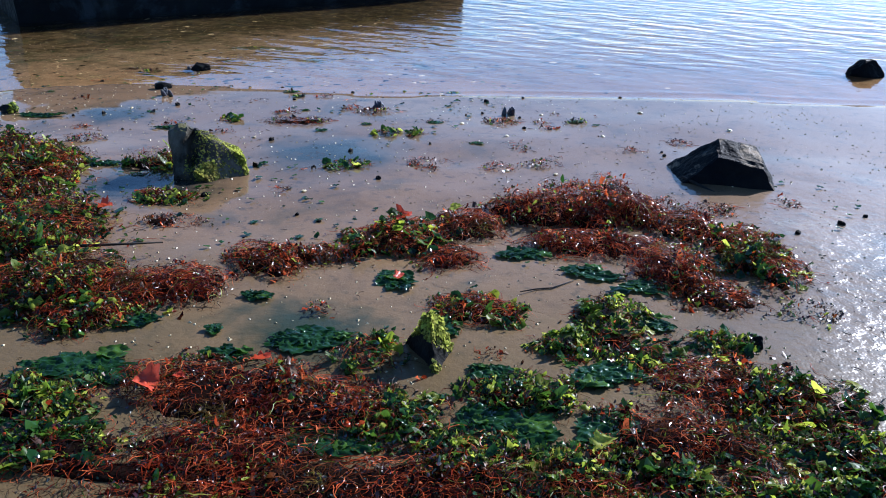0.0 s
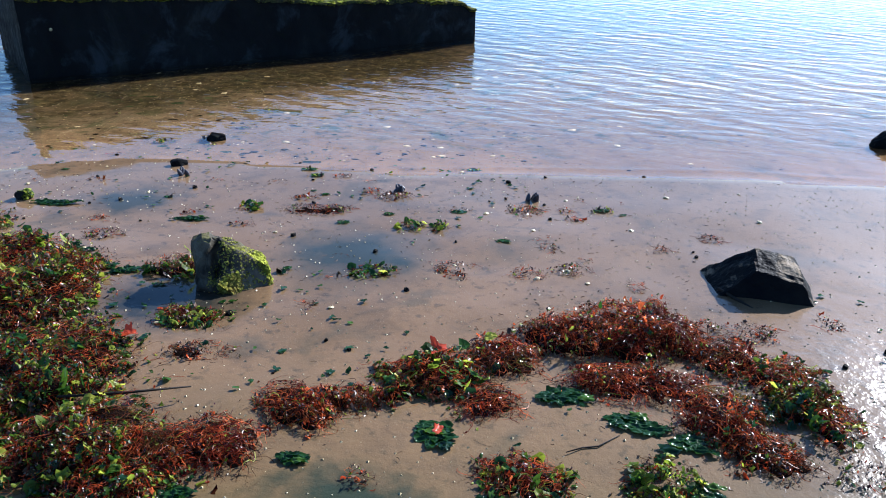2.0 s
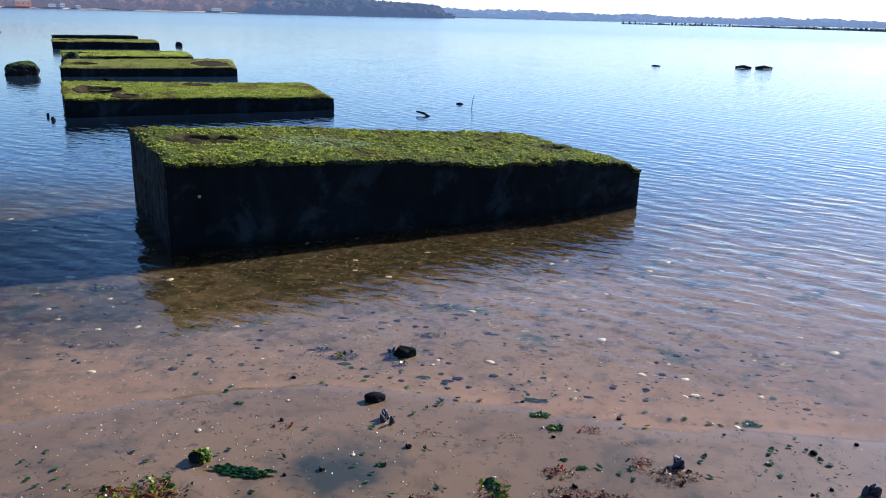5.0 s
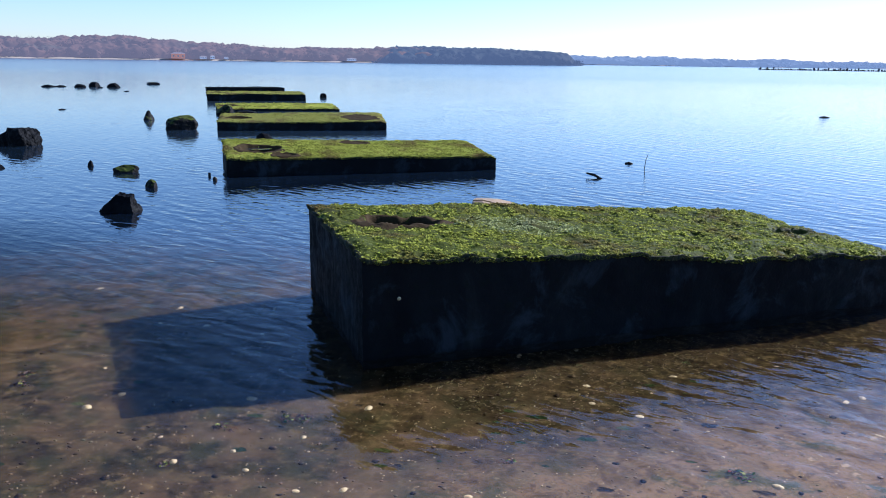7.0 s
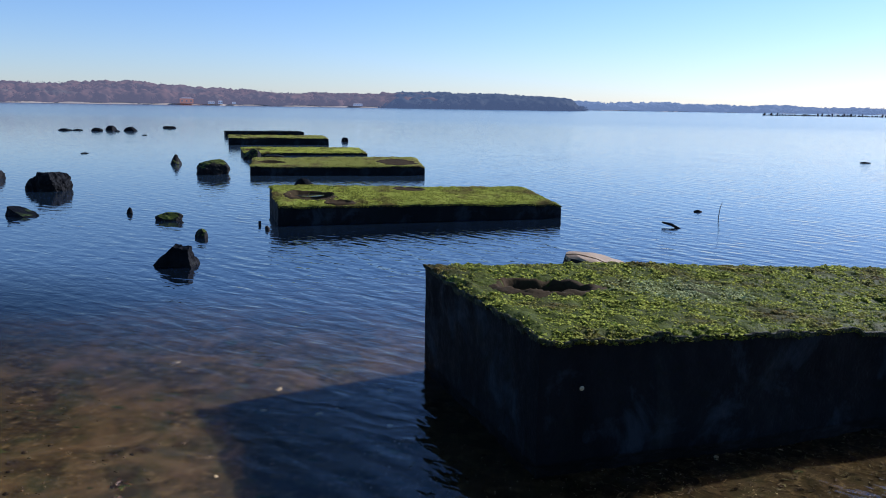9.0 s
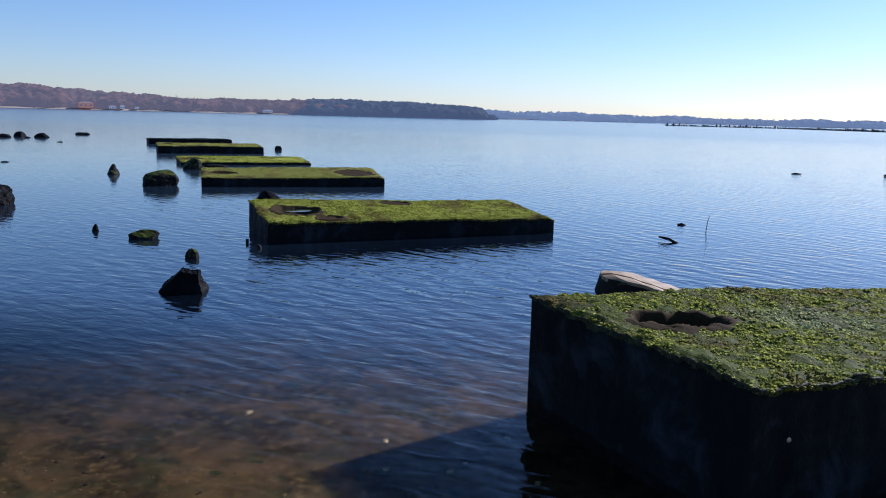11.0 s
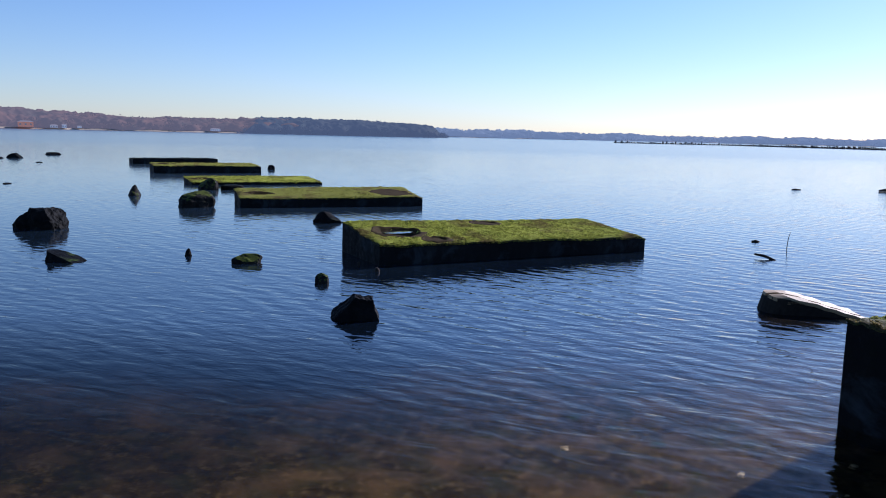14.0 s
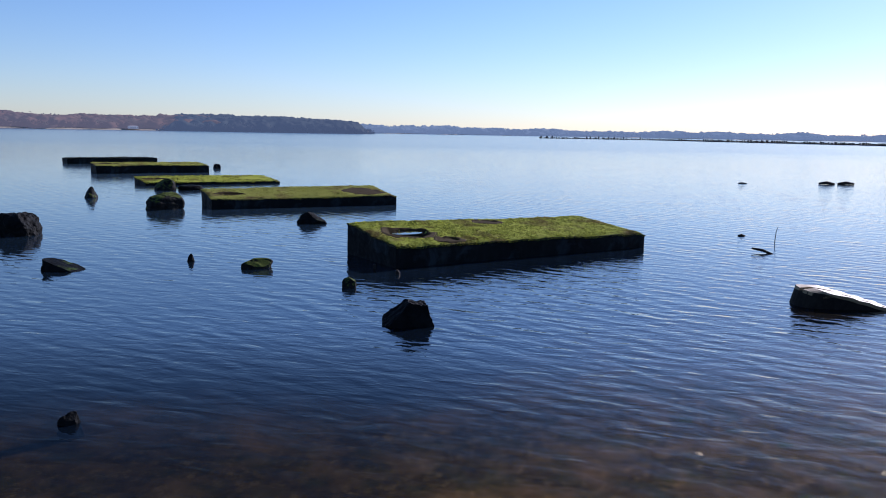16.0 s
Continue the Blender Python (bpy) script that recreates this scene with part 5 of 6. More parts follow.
LETTUCE = ((-0.73, 1.44, 0.13, 0.08), (-0.27, 1.57, 0.11, 0.06), (-0.43, 1.49, 0.07, 0.04), (-0.13, 1.88, 0.07, 0.06), (0.01, 1.62, 0.04, 0.04), (0.21, 2.08, 0.08, 0.06), (0.35, 1.97, 0.08, 0.05),
           (0.48, 1.88, 0.08, 0.05), (0.10, 1.44, 0.06, 0.04), (0.31, 1.44, 0.08, 0.06), (0.07, 1.27, 0.06, 0.06), (0.16, 1.24, 0.08, 0.06), (0.31, 1.29, 0.06, 0.06), (-0.66, 1.64, 0.05, 0.04),
           (-0.72, 1.24, 0.10, 0.05), (-1.09, 2.27, 0.06, 0.07), (0.76, 2.07, 0.06, 0.07), (0.47, 1.70, 0.05, 0.04), (-0.44, 1.77, 0.05, 0.03), (-0.50, 1.60, 0.02, 0.03), (-0.04, 1.28, 0.06, 0.06), (-0.15, 1.22, 0.09, 0.06), (-1.34, 2.80, 0.05, 0.04), (-1.24, 2.78, 0.06, 0.035), (-1.80, 3.45, 0.12, 0.035), (-1.20, 3.33, 0.09, 0.03), (-1.52, 2.99, 0.05, 0.03))


for k, (x, y, rx, ry) in enumerate(LETTUCE):
    rng = np.random.default_rng(330 + k)
    soup = Soup()
    for q in range(6):
        s = rng.uniform(0.15, 0.42) if q > 1 else 0.72
        V, F = film_sheet(x + rng.uniform(-0.7, 0.7) * rx * (q > 0), y + rng.uniform(-0.7, 0.7) * ry * (q > 0), rx * s, ry * s, 330 + 7 * k + q, 64 if q < 2 else 30, 20 if q < 2 else 8)
        V[:, 2] += 0.001 * q
        soup.add(V, F)
    ob = under("sea_lettuce", soup.mesh("sea_lettuce", DARKGREEN))
    tagged(ob, "patch of wet dark green sea lettuce leaves on sand", "seaweed", kind="stuff")



def curled_leaf(x, y, z, size, mat, label, seed, curl=1.0):
    """One broad leaf with its rim folded up on one side."""
    V, F = film_sheet(0.0, 0.0, size, 0.75 * size, seed, 48, 14, 0.5)
    V[:, 2] -= ground_z(V[:, 0], V[:, 1])
    r2 = (V[:, 0] ** 2 + V[:, 1] ** 2) / size ** 2
    V[:, 2] += curl * size * 0.55 * r2 * (0.6 + 0.8 * np.sin(np.arctan2(V[:, 1], V[:, 0]) * 2 + seed))
    V[:, 2] -= V[:, 2].min()
    ob = under("leaf", raw_mesh("leaf", V, F, mat))
    ob.matrix_basis = pose(x, y, float(ground_z(x, y)) + z, 12, -8, 37 * seed)
    tagged(ob, label, "seaweed leaf")


ORANGE = weed_material("orange_red_leaf", ((0.1, (0.32, 0.03, 0.012)), (0.5, (0.50, 0.06, 0.025)), (1.0, (0.55, 0.11, 0.04))), 0.35, 0.35)
LIME = weed_material("yellow_green_leaf", ((0.1, (0.20, 0.26, 0.02)), (0.6, (0.36, 0.38, 0.04)), (1.0, (0.50, 0.46, 0.10))), 0.4, 0.4)
curled_leaf(-0.55, 1.355, 0.022, 0.032, ORANGE, "bright orange-red folded leaf lying on seaweed", 3, 0.9)
curled_leaf(-0.50, 1.38, 0.02, 0.014, ORANGE, "small orange-red leaf lying on seaweed", 5, 1.2)
curled_leaf(-0.36, 1.46, 0.020, 0.022, ORANGE, "small orange-red leaf lying on seaweed", 6, 1.0)
curled_leaf(-1.02, 2.28, 0.02, 0.03, ORANGE, "orange-red leaf lying on seaweed", 7, 1.0)
curled_leaf(-0.13, 2.22, 0.05, 0.035, ORANGE, "orange-red leaf lying on seaweed", 8, 0.8)
curled_leaf(0.02, 2.30, 0.05, 0.022, LIME, "yellow-green leaf lying on red seaweed", 9, 0.6)
curled_leaf(0.28, 1.20, 0.02, 0.022, LIME, "pale yellow-green leaf on wet seaweed", 10, 0.8)
curled_leaf(-0.72, 1.63, 0.006, 0.014, SHELL, "small pale cream leaf on the sand", 11, 0.6)
curled_leaf(-0.12, 1.90, 0.012, 0.018, ORANGE, "small pinkish leaf on dark sea lettuce", 12, 0.8)
TUFTS = ((-0.39, 2.83, 0.07, 0.05), (-0.12, 2.88, 0.06, 0.05), (0.17, 2.85, 0.06, 0.04), (-0.28, 3.30, 0.05, 0.05), (0.20, 3.52, 0.07, 0.06), (-0.68, 3.48, 0.12, 0.06), (-1.06, 2.87, 0.07, 0.06), (-1.47, 3.13, 0.06, 0.05),
         (-0.29, 1.71, 0.03, 0.03), (-0.56, 2.58, 0.03, 0.03), (-0.81, 2.24, 0.08, 0.05), (0.10, 1.52, 0.03, 0.02), (0.26, 3.10, 0.03, 0.05), (0.53, 2.77, 0.03, 0.03), (1.08, 2.52, 0.04, 0.05), (0.87, 1.77, 0.06, 0.05),
         (0.82, 2.45, 0.07, 0.06), (-0.16, 3.29, 0.03, 0.05), (-0.98, 3.49, 0.04, 0.05), (-0.39, 3.67, 0.07, 0.05), (0.37, 3.53, 0.03, 0.03), (0.91, 3.26, 0.05, 0.04), (0.69, 3.12, 0.03, 0.03), (0.32, 2.89, 0.06, 0.04))
for k, (x, y, rx, ry) in enumerate(TUFTS):
    heap("seaweed_tuft", x, y, rx, ry, 0.012, "small tuft of brown-red weed left on wet sand", 360 + k, 0.6, 0.8, 0.6 if k in (3, 17, 18, 0) else 0.15, 0.035, 14000, 0.004)


rng = np.random.default_rng(41)
for k in range(46):
    x, y = rng.uniform(-2.2, 1.1), 2.55 + 1.75 * rng.random() ** 0.8
    if x > 0.1 and rng.random() < 0.7:
        x -= 1.6
    r = rng.uniform(0.010, 0.034)
    leafy = rng.random() < 0.45
    heap("seaweed_tuft", x, y, r * rng.uniform(0.9, 1.8), r * 0.8, 0.009, "scrap of dark green weed lying on wet sand" if leafy else "scrap of brown-red weed lying on wet sand", 420 + k, 0.1 if leafy else 0.7, 0.5, 0.34 if leafy else 0.1, 0.03, 16000, 0.005)
    if leafy:
        V, F = film_sheet(x, y, 1.3 * r, 0.8 * r, 520 + k, 40, 12, 0.7)
        tagged(under("sea_lettuce", raw_mesh("sea_lettuce", V, F, DARKGREEN)), "single dark green sea lettuce leaf on wet sand", "seaweed", kind="stuff")


rng = np.random.default_rng(57)
for k in range(22):
    x, y = rng.uniform(-5.2, 0.4), rng.uniform(4.25, 5.5)
    r = rng.uniform(0.018, 0.042)
    heap("drowned_tuft", x, y, r * rng.uniform(1.0, 1.7), r, 0.02, "tuft of dark green-brown weed on the bed under clear water", 620 + k, 0.1, 0.6, 0.32, 0.03, 16000, 0.007)


# ---- scattered bits over the sand and the shallows ----
def shell_mesh(seed, size=1.0):
    """Half a clam shell, hollow side down."""
    rng = np.random.default_rng(seed)
    g, r = 12, 4
    V = [(0, 0, 0.42)]
    for i in range(1, r + 1):
        for j in range(g):
            a, q = 6.283 * j / g, i / r
            V.append((q * math.cos(a) * 1.2 + 0.12 * q, q * math.sin(a) * 0.9, 0.42 * (1 - q * q) + 0.03 * math.cos(6 * a) * q))
    V = np.array(V) * size * (1 + 0.05 * rng.normal(size=(len(V), 1)))
    tri = [(0, 1 + j, 1 + (j + 1) % g) for j in range(g)]
    for i in range(r - 1):
        for j in range(g):
            a, b = 1 + i * g + j, 1 + i * g + (j + 1) % g
            tri += [(a, a + g, b + g), (a, b + g, b)]
    return raw_mesh("shell", V, np.array(tri), SHELL)


PEBBLE = plain_material("bed_pebble", ((0.3, (0.05, 0.035, 0.02)), (0.5, (0.14, 0.09, 0.05)), (0.65, (0.05, 0.06, 0.03)), (0.8, (0.20, 0.15, 0.09))), 40.0, 0.8, 0.002, 0.05)
GRAVEL = plain_material("bed_gravel", ((0.3, (0.10, 0.068, 0.035)), (0.5, (0.17, 0.12, 0.065)), (0.65, (0.10, 0.09, 0.045)), (0.8, (0.32, 0.25, 0.14))), 40.0, 0.8, 0.002, 0.05)
CARPET = weed_material("carpet_weed", ((0.1, (0.02, 0.013, 0.005)), (0.5, (0.09, 0.06, 0.022)), (0.8, (0.08, 0.075, 0.02)), (1.0, (0.22, 0.16, 0.07))), 0.9)


def litter():
    rng = np.random.default_rng(77)
    meshes = [shell_mesh(k) for k in range(4)]
    placed = 0
    while placed < 80:
        x, y = rng.uniform(-6.5, 1.2), rng.uniform(4.1, 6.9)
        if abs(x - (-1.0 - (y - 5.0))) > 3.2:
            continue
        s = rng.uniform(0.006, 0.020) if rng.random() < 0.85 else rng.uniform(0.02, 0.03)
        ob = new("shell", meshes[placed % 4])
        ob.matrix_basis = pose(x, y, float(ground_z(x, y)) + 0.002, rng.uniform(-15, 15), rng.uniform(-15, 15), rng.uniform(0, 360)) @ Matrix.Scale(s, 4)
        tagged(ob, "pale clam shell lying on the sandy bed", "shell", "shells on the sand")
        placed += 1
    for k in range(34):
        x, y = rng.uniform(-2.3, 1.3), rng.uniform(2.3, 4.2)
        s = rng.uniform(0.004, 0.013)
        ob = new("shell", meshes[k % 4])
        ob.matrix_basis = pose(x, y, float(ground_z(x, y)) + 0.002, rng.uniform(-15, 15), rng.uniform(-15, 15), rng.uniform(0, 360)) @ Matrix.Scale(s, 4)
        tagged(ob, "small pale shell lying on the wet sand", "shell", "shells on the sand")
    stones = [rock_mesh((1.0, 0.8, 0.5), 700 + k, 5, 3, STONE if k % 2 else PALE, 0.0, (), 0.3) for k in range(4)]
    for k in range(40):
        x, y = rng.uniform(-2.0, 1.5), rng.uniform(2.2, 4.3)
        s = rng.uniform(0.010, 0.026)
        ob = new("pebble", stones[k % 4])
        ob.matrix_basis = pose(x, y, float(ground_z(x, y)) + 0.001, 0, 0, rng.uniform(0, 360)) @ Matrix.Scale(s, 4)
        tagged(ob, "small dark wet pebble on the sand", "pebble", "pebbles on the sand")
    n = 8200
    x, y = rng.uniform(-4.0, 1.8, n), 1.3 + 4.9 * rng.random(n) ** 1.2
    s = rng.uniform(0.0015, 0.006, n)
    tet = np.array([(1, 0, 0.1), (-0.5, 0.8, 0.1), (-0.5, -0.8, 0.1), (0.1, 0, 0.7)])
    a = rng.uniform(0, 6.283, n)
    co, si = np.cos(a)[:, None], np.sin(a)[:, None]
    vx = x[:, None] + s[:, None] * (co * tet[:, 0] - si * tet[:, 1])
    vy = y[:, None] + s[:, None] * (si * tet[:, 0] + co * tet[:, 1])
    vz = (ground_z(x, y) - 0.0005)[:, None] + s[:, None] * tet[:, 2]
    V = np.stack([vx, vy, vz], -1).reshape(-1, 3)
    f = np.array([(0, 1, 3), (1, 2, 3), (2, 0, 3)])
    F = (f[None] + (np.arange(n) * 4)[:, None, None]).reshape(-1, 3)
    ob = under("shell_grit", raw_mesh("shell_grit", V, F, SHELL, False))
    tagged(ob, "specks of broken pale shell strewn over the sand", "shell grit", kind="stuff")
    for mat, count, seed, label in ((SUNKEN, 120, 900, "dark green weed lying on the bed under shallow water"), (MUD, 110, 1500, "brown weed lying on the bed under shallow water")):
        soup, done = Soup(), 0
        while done < count:
            x, y = rng.uniform(-7.5, 1.2), rng.uniform(4.1, 7.4)
            if fbm(np.array(x * 0.9), np.array(y * 0.9), 3, 40) < -0.05:
                continue
            done += 1
            s = rng.uniform(0.008, 0.04) if rng.random() < 0.95 else rng.uniform(0.04, 0.05)
            soup.add(*film_sheet(x, y, s * rng.uniform(0.8, 1.5), s * rng.uniform(0.4, 0.8), seed + done, 22, 5, 0.45))
        tagged(under("drowned_weed", soup.mesh("drowned_weed", mat)), label, "seaweed", kind="stuff")
    bm = bmesh.new()
    bmesh.ops.create_icosphere(bm, subdivisions=1, radius=1.0)
    bm.verts.ensure_lookup_table()
    ico = np.array([v.co[:] for v in bm.verts])
    tri = np.array([[v.index for v in f.verts] for f in bm.faces])
    bm.free()
    for mat, n, lo, hi, title, label in ((GRAVEL, 2200, 0.003, 0.009, "bed_gravel", "tan and cream gravel and shell pieces on the bed of the shallows"), (PEBBLE, 1500, 0.004, 0.011, "bed_pebbles", "brown and grey pebbles on the bed of the shallows"), (MUD, 500, 0.006, 0.020, "bed_lumps", "dark algae-covered lumps on the bed of the shallows")):
        x, y = rng.uniform(-6.5, 1.6, n), 4.25 + 1.9 * rng.random(n) ** 1.3
        keep = fbm(x * 1.1, y * 1.1, 3, 52) + 0.25 * rng.normal(size=n) > 0.0
        x, y = x[keep], y[keep]
        size = rng.uniform(lo, hi, len(x))[:, None, None] * rng.uniform(0.5, 1.2, (len(x), 1, 3)) * [1.2, 1.0, 0.5]
        V = ico[None] * size * (1 + 0.12 * rng.normal(size=(len(x), len(ico), 1))) + np.stack([x, y, ground_z(x, y)], -1)[:, None]
        F = tri[None] + (np.arange(len(x)) * len(ico))[:, None, None]
        tagged(under(title, raw_mesh(title, V.reshape(-1, 3), F.reshape(-1, 3), mat)), label, "pebbles", kind="stuff")
    n = 9000
    x, y = rng.uniform(-3.0, 0.6, n), rng.uniform(4.8, 7.2, n)
    d = (x + 3.19) * 0.565 - (y - 5.91) * 0.825
    keep = (d > 0.0) & (d < 0.75 + 0.5 * fbm(x * 2, y * 2, 3, 58)) & (fbm(x * 3, y * 3, 3, 53) > -0.2)
    x, y = x[keep], y[keep]
    V, F = strands(x, y, len(x), 0.035, 0.003, rng.uniform(0, 0.01, len(x)), rng)
    tagged(under("weed_carpet", raw_mesh("weed_carpet", V, F, CARPET)), "brown-green algae carpet on the bed beside the concrete block", "seaweed", kind="stuff")
    n = 2600
    x, y = rng.uniform(-2.6, 1.6, n), rng.uniform(1.3, 4.3, n)
    keep = fbm(x * 1.6, y * 1.6, 3, 48) + 0.2 * rng.normal(size=n) > 0.05
    V, F = strands(x[keep], y[keep], int(keep.sum()), 0.022, 0.0009, rng.uniform(0, 0.004, int(keep.sum())), rng)
    ob = under("weed_crumbs", raw_mesh("weed_crumbs", V, F, BROWNWEED))
    tagged(ob, "crumbs of brown weed strewn over the wet sand", "seaweed", kind="stuff")
    n = 700
    x, y = rng.uniform(-2.6, 1.3, n), rng.uniform(2.0, 4.4, n)
    keep = fbm(x * 1.6, y * 1.6, 3, 44) > 0.05
    x, y = x[keep], y[keep]
    V, F = sheets(x, y, len(x), 0.010, rng.uniform(0, 0.004, len(x)), rng, 0.15)
    ob = under("weed_scraps", raw_mesh("weed_scraps", V, F, DARKGREEN))
    tagged(ob, "scraps of dark weed strewn on wet sand", "seaweed", kind="stuff")


litter()


def mussels(x, y, n, seed, label):
    rng = np.random.default_rng(seed)
    ob = empty("mussel_cluster", pose(x, y, float(ground_z(x, y))), label, "mussels")
    bm = bmesh.new()
    bmesh.ops.create_uvsphere(bm, u_segments=8, v_segments=6, radius=1.0)
    for v in bm.verts:
        v.co.x *= 1 - 0.35 * v.co.z
        v.co.y *= 0.6 * (1 - 0.25 * v.co.z)
    me = bpy.data.meshes.new("mussel")
    for f in bm.faces:
        f.smooth = True
    bm.to_mesh(me)
    bm.free()
    me.materials.append(MUSSEL)
    for k in range(n):
        s = new("mussel", me)
        s.parent = ob
        s.matrix_basis = pose(rng.normal(0, 0.016), rng.normal(0, 0.012), 0.014, rng.normal(0, 25), rng.normal(0, 25), rng.uniform(0, 360)) @ Matrix.Diagonal((0.011, 0.012, 0.024, 1))


mussels(0.25, 3.66, 7, 1, "upright cluster of black mussels on wet sand")
mussels(-0.37, 3.74, 6, 2, "cluster of black mussels on wet sand")
mussels(-1.42, 3.92, 5, 3, "small cluster of black mussels on wet sand")
mussels(-1.51, 4.59, 5, 4, "small cluster of wet black mussels at the water's edge")


# ---- far shore ----
PROFILE = ((-62, 12), (-44.7, 12.1), (-40.5, 14), (-36.7, 15.9), (-32.7, 12.1), (-27.3, 9.4), (-22.9, 8.5), (-18.9, 9.4), (-16.5, 11.0), (-11.0, 11.0), (-7.5, 8.4), (-5.6, 3.5))


def far_woods(name, az0, az1, dist, heights, mat, label, seed, depth=70.0, crown=2.6):
    """A wooded rise: the closed body of the wood with many crowns on it."""
    rng = np.random.default_rng(seed)
    hx, hy = [h[0] for h in heights], [h[1] for h in heights]
    soup = Soup()
    na = int(math.radians(az1 - az0) * dist / 0.9)
    az = np.linspace(az0, az1, na)
    rim = smooth(0, 1.2, np.minimum(az - az0, az1 - az) + 0.15)
    full = np.interp(az, hx, hy) * rim
    prof_d, prof_z = np.array([0, 2, 0.35 * depth, depth, depth + 30]), np.array([-1.0, 0.22, 0.6, 0.80, -0.2])
    rows = np.concatenate([[0.0, 1.0], 2 + (depth - 2) * np.linspace(0, 1, 34) ** 1.25, [depth + 30]])
    r = dist + rows[None] + 5 * vnoise(az * 1.7, az * 0, seed)[:, None]
    X, Y = -4 + r * np.sin(np.radians(az))[:, None], 3 + r * np.cos(np.radians(az))[:, None]
    crowns = 1 - 2 * np.abs(vnoise(X / (1.6 * crown), Y / (1.6 * crown), seed + 1)) + 0.55 * vnoise(X / (0.5 * crown), Y / (0.5 * crown), seed + 2) + 1.1 * vnoise(X / 22, Y / 22, seed + 3)
    Z = full[:, None] * (np.interp(rows, prof_d, prof_z)[None]) + 0.75 * crown * crowns * smooth(0.5, 4.0, rows)[None] * rim[:, None]
    quads = grid_faces(na, len(rows))[:, ::-1]
    soup.add(np.stack([X, Y, Z], -1).reshape(-1, 3), np.concatenate([quads[:, [0, 1, 2]], quads[:, [0, 2, 3]]]))
    n = int(math.radians(az1 - az0) * dist * depth / (crown * crown * 2.6))
    a, q = rng.uniform(az0, az1, n), np.where(rng.random(n) < 0.3, 0.08, 1.0) * rng.random(n) ** 0.8
    z = np.interp(q * depth, prof_d[1:4], prof_z[1:4]) * np.interp(a, az, full)
    rad = crown * rng.uniform(0.6, 1.2, n) * np.where(rng.random(n) < 0.08, 1.15, 1.0)
    d = dist + 1 + q * depth
    c = np.stack([-4 + d * np.sin(np.radians(a)), 3 + d * np.cos(np.radians(a)), z - 0.1 * rad], -1)
    k = 60
    off = rng.normal(size=(n, k, 3))
    off *= (rng.random((n, k, 1)) ** 0.45) / np.linalg.norm(off, axis=-1, keepdims=True)
    mid = c[:, None] + off * rad[:, None, None] * np.array([1, 1, 0.85])
    tri = mid[:, :, None, :] + rng.normal(size=(n, k, 3, 3)) * (0.13 * rad)[:, None, None, None]
    soup.add(tri.reshape(-1, 3), np.arange(n * k * 3).reshape(-1, 3))
    ob = under(name, soup.mesh(name, mat, True))
    tagged(ob, label, "woods", kind="stuff")


def shore_bank(name, az0, az1, dist, height, label):
    a = np.radians(np.linspace(az0, az1, 80))
    ds = np.array([0, 3, 8, 60, 400])
    zs = np.array([-0.4, 0.5 * height, height, height * 2.5, height * 3])
    wob = 6 * vnoise(a * 40, a * 0, 5)
    X = -4 + (dist + wob[:, None] + ds[None]) * np.sin(a)[:, None]
    Y = 3 + (dist + wob[:, None] + ds[None]) * np.cos(a)[:, None]
    Z = np.repeat(zs[None], len(a), 0)
    ob = under(name, raw_mesh(name, np.stack([X, Y, Z], -1).reshape(-1, 3), grid_faces(len(a), len(ds))[:, ::-1], BANK))
    tagged(ob, label, "shore", kind="structure")


shore_bank("backdrop", -64, -5.8, 520, 1.0, "low sandy far shore below the woods")
shore_bank("backdrop", -8, 60, 850, 0.6, "flat distant shore across the bay")
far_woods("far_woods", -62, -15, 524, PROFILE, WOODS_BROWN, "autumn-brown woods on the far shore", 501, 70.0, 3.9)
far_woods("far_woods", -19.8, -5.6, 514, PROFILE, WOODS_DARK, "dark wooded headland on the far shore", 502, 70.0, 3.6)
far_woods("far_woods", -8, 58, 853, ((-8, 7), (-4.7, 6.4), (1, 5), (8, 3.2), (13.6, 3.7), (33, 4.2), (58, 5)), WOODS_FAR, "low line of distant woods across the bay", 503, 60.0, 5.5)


def box(bm, x0, x1, y0, y1, z0, z1):
    m = Matrix.LocRotScale(((x0 + x1) / 2, (y0 + y1) / 2, (z0 + z1) / 2), None, (x1 - x0, y1 - y0, z1 - z0))
    bmesh.ops.create_cube(bm, size=1.0, matrix=m)


def house(az, dist, w, h, roof_h, wall_mat, label, windows, d=9.0):
    """A far house that faces the water."""
    ob = empty("house", pose(-4 + dist * math.sin(radians(az)), 3 + dist * math.cos(radians(az)), 1.0, 0, 0, -az), label, "house", "houses on the far shore")
    bm = bmesh.new()
    box(bm, -w / 2, w / 2, 0, d, 0, h)
    part("wall", bm, wall_mat, ob)
    bm = bmesh.new()
    e = 0.4
    pts = [(-w / 2 - e, -e, h), (w / 2 + e, -e, h), (w / 2 + e, d + e, h), (-w / 2 - e, d + e, h), (-w / 2 + 0.2 * w, d / 2, h + roof_h), (w / 2 - 0.2 * w, d / 2, h + roof_h)]
    v = [bm.verts.new(p) for p in pts]
    for f in ((0, 1, 5, 4), (1, 2, 5), (2, 3, 4, 5), (3, 0, 4), (3, 2, 1, 0)):
        bm.faces.new([v[k] for k in f])
    part("roof", bm, ROOF, ob)
    for k in range(windows):
        for z in [0.35 * h]:
            bm = bmesh.new()
            x = -w / 2 + w * (k + 0.5) / windows
            box(bm, x - 0.45, x + 0.45, -0.06, 0.1, z, z + 0.35 * h)
            part("window", bm, PANE, ob)


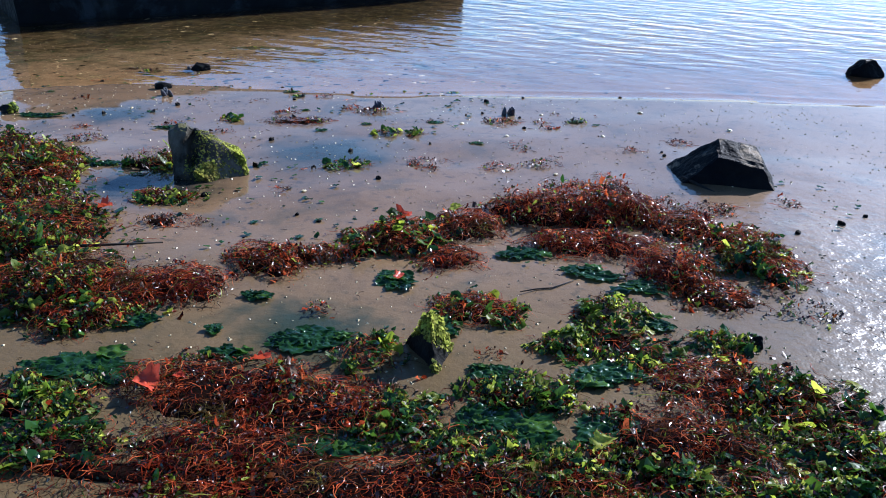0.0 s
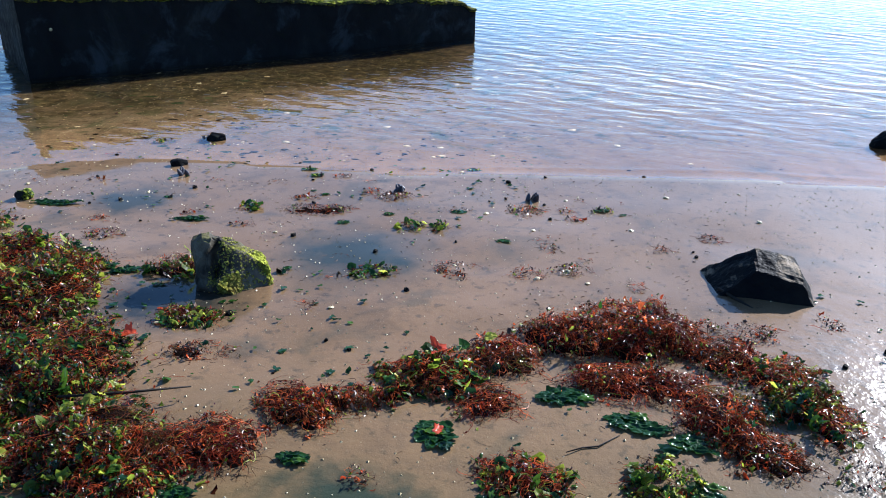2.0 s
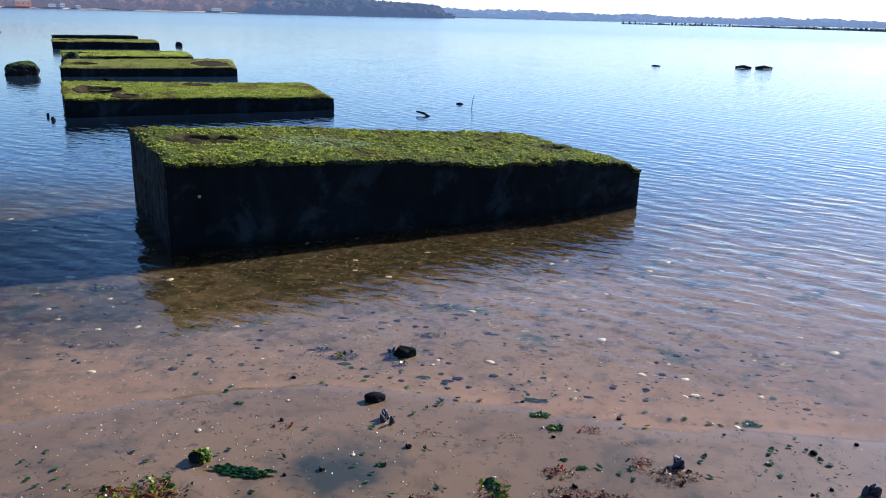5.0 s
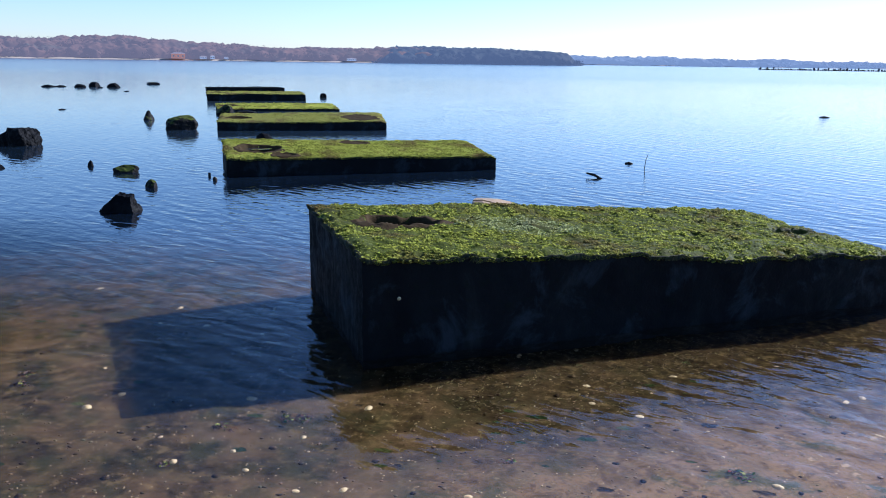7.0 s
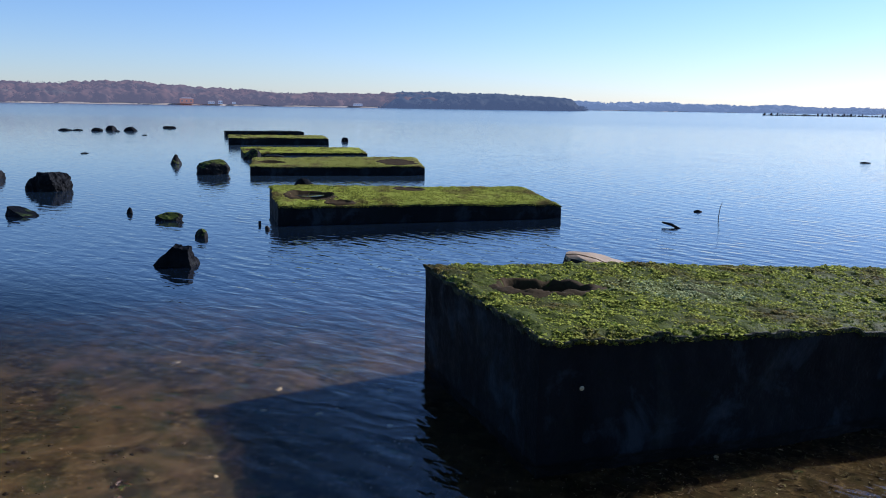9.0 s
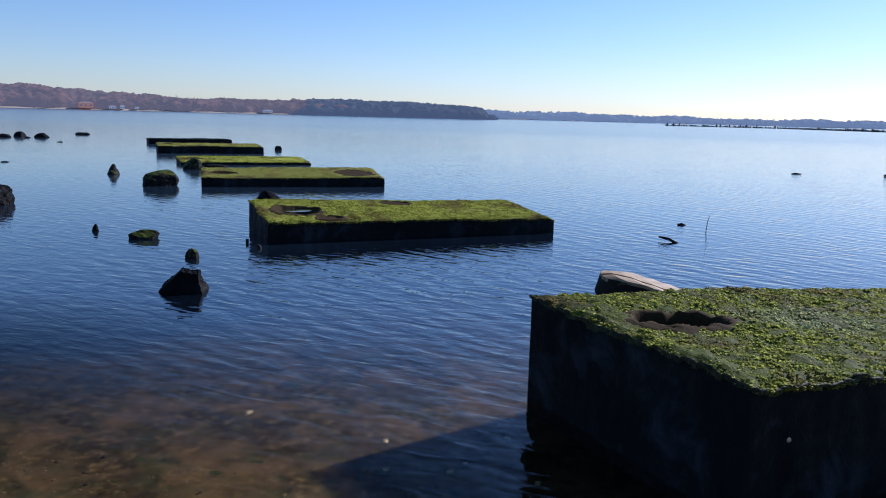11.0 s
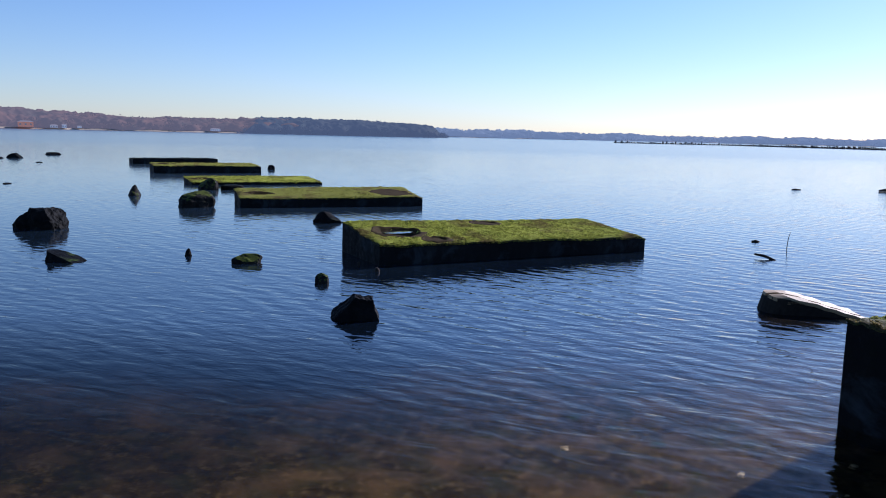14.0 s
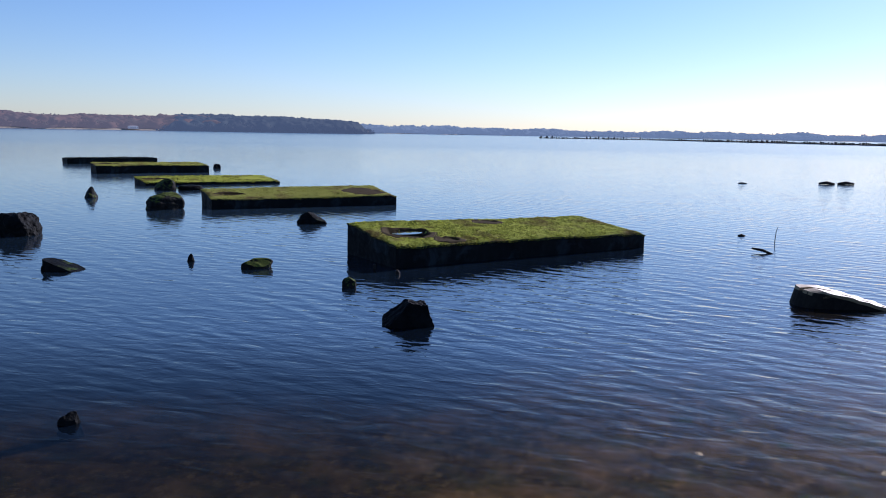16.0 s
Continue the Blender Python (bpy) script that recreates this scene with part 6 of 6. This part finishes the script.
house(-33.2, 517, 8, 2.9, 0.7, BRICK, "orange brick house with a grey roof by the water", 3)
house(-31.6, 521, 4, 1.2, 0.7, WHITE, "low white house by the water", 3)
house(-31.0, 519, 2.4, 1.7, 0.6, WHITE, "small white house by the water", 2)
house(-30.1, 522, 2.4, 1.1, 0.5, WHITE, "small white house at the edge of the woods", 2)
house(-21.6, 519, 6, 1.3, 0.5, WHITE, "long low white house in front of the woods", 5)


def breakwater():
    """A long row of old piles that runs out into the bay."""
    ob = empty("breakwater", pose(0, 0, 0), "long low breakwater of dark old piles far out in the bay", "breakwater")
    rng = np.random.default_rng(9)
    a, b, c = Vector((33, 345, 0)), Vector((78, 345, 0)), Vector((132, 195, 0))
    bm = bmesh.new()
    bmesh.ops.create_cone(bm, cap_ends=True, segments=6, radius1=0.5, radius2=0.42, depth=1.0, matrix=Matrix.Translation((0, 0, 0.5)))
    me = bpy.data.meshes.new("timber_post")
    bm.to_mesh(me)
    bm.free()
    me.materials.append(OLDWOOD)
    for k in range(70):
        s = k / 70 + rng.uniform(-0.004, 0.004)
        p = a.lerp(b, s)
        h = rng.uniform(0.25, 0.75) if rng.random() < 0.85 else 1.1
        o = new("timber_post", me)
        o.parent = ob
        o.matrix_basis = pose(p.x, p.y, -0.8, rng.normal(0, 4), rng.normal(0, 4), 0) @ Matrix.Diagonal((0.7, 0.7, h + 0.8, 1))
    for k in range(200):
        s = (k / 200) ** 0.85
        p = b.lerp(c, s)
        o = new("timber_post", me)
        o.parent = ob
        o.matrix_basis = pose(p.x, p.y, -0.8, rng.normal(0, 3), rng.normal(0, 3), 0) @ Matrix.Diagonal((0.55, 0.55, rng.uniform(0.45, 0.95) + 0.8, 1))
    g = 90
    s = np.linspace(0, 1, g)
    line = np.array([b.lerp(c, t) for t in s])
    nrm = np.array([-(c - b).y, (c - b).x, 0]) / (c - b).length
    prof = [(-2.2, -1.0), (-0.7, 0.25), (0.7, 0.3), (2.2, -1.0)]
    V = np.stack([line + nrm * o + np.array([0, 0, 1.0]) * (z + 0.18 * vnoise(s * 60 + o, s * 0, 6))[:, None] for o, z in prof], 1).reshape(-1, 3)
    under("rubble", raw_mesh("rubble", V, grid_faces(g, 4), STONE, False), ob, "dark rubble mound between the piles")


breakwater()
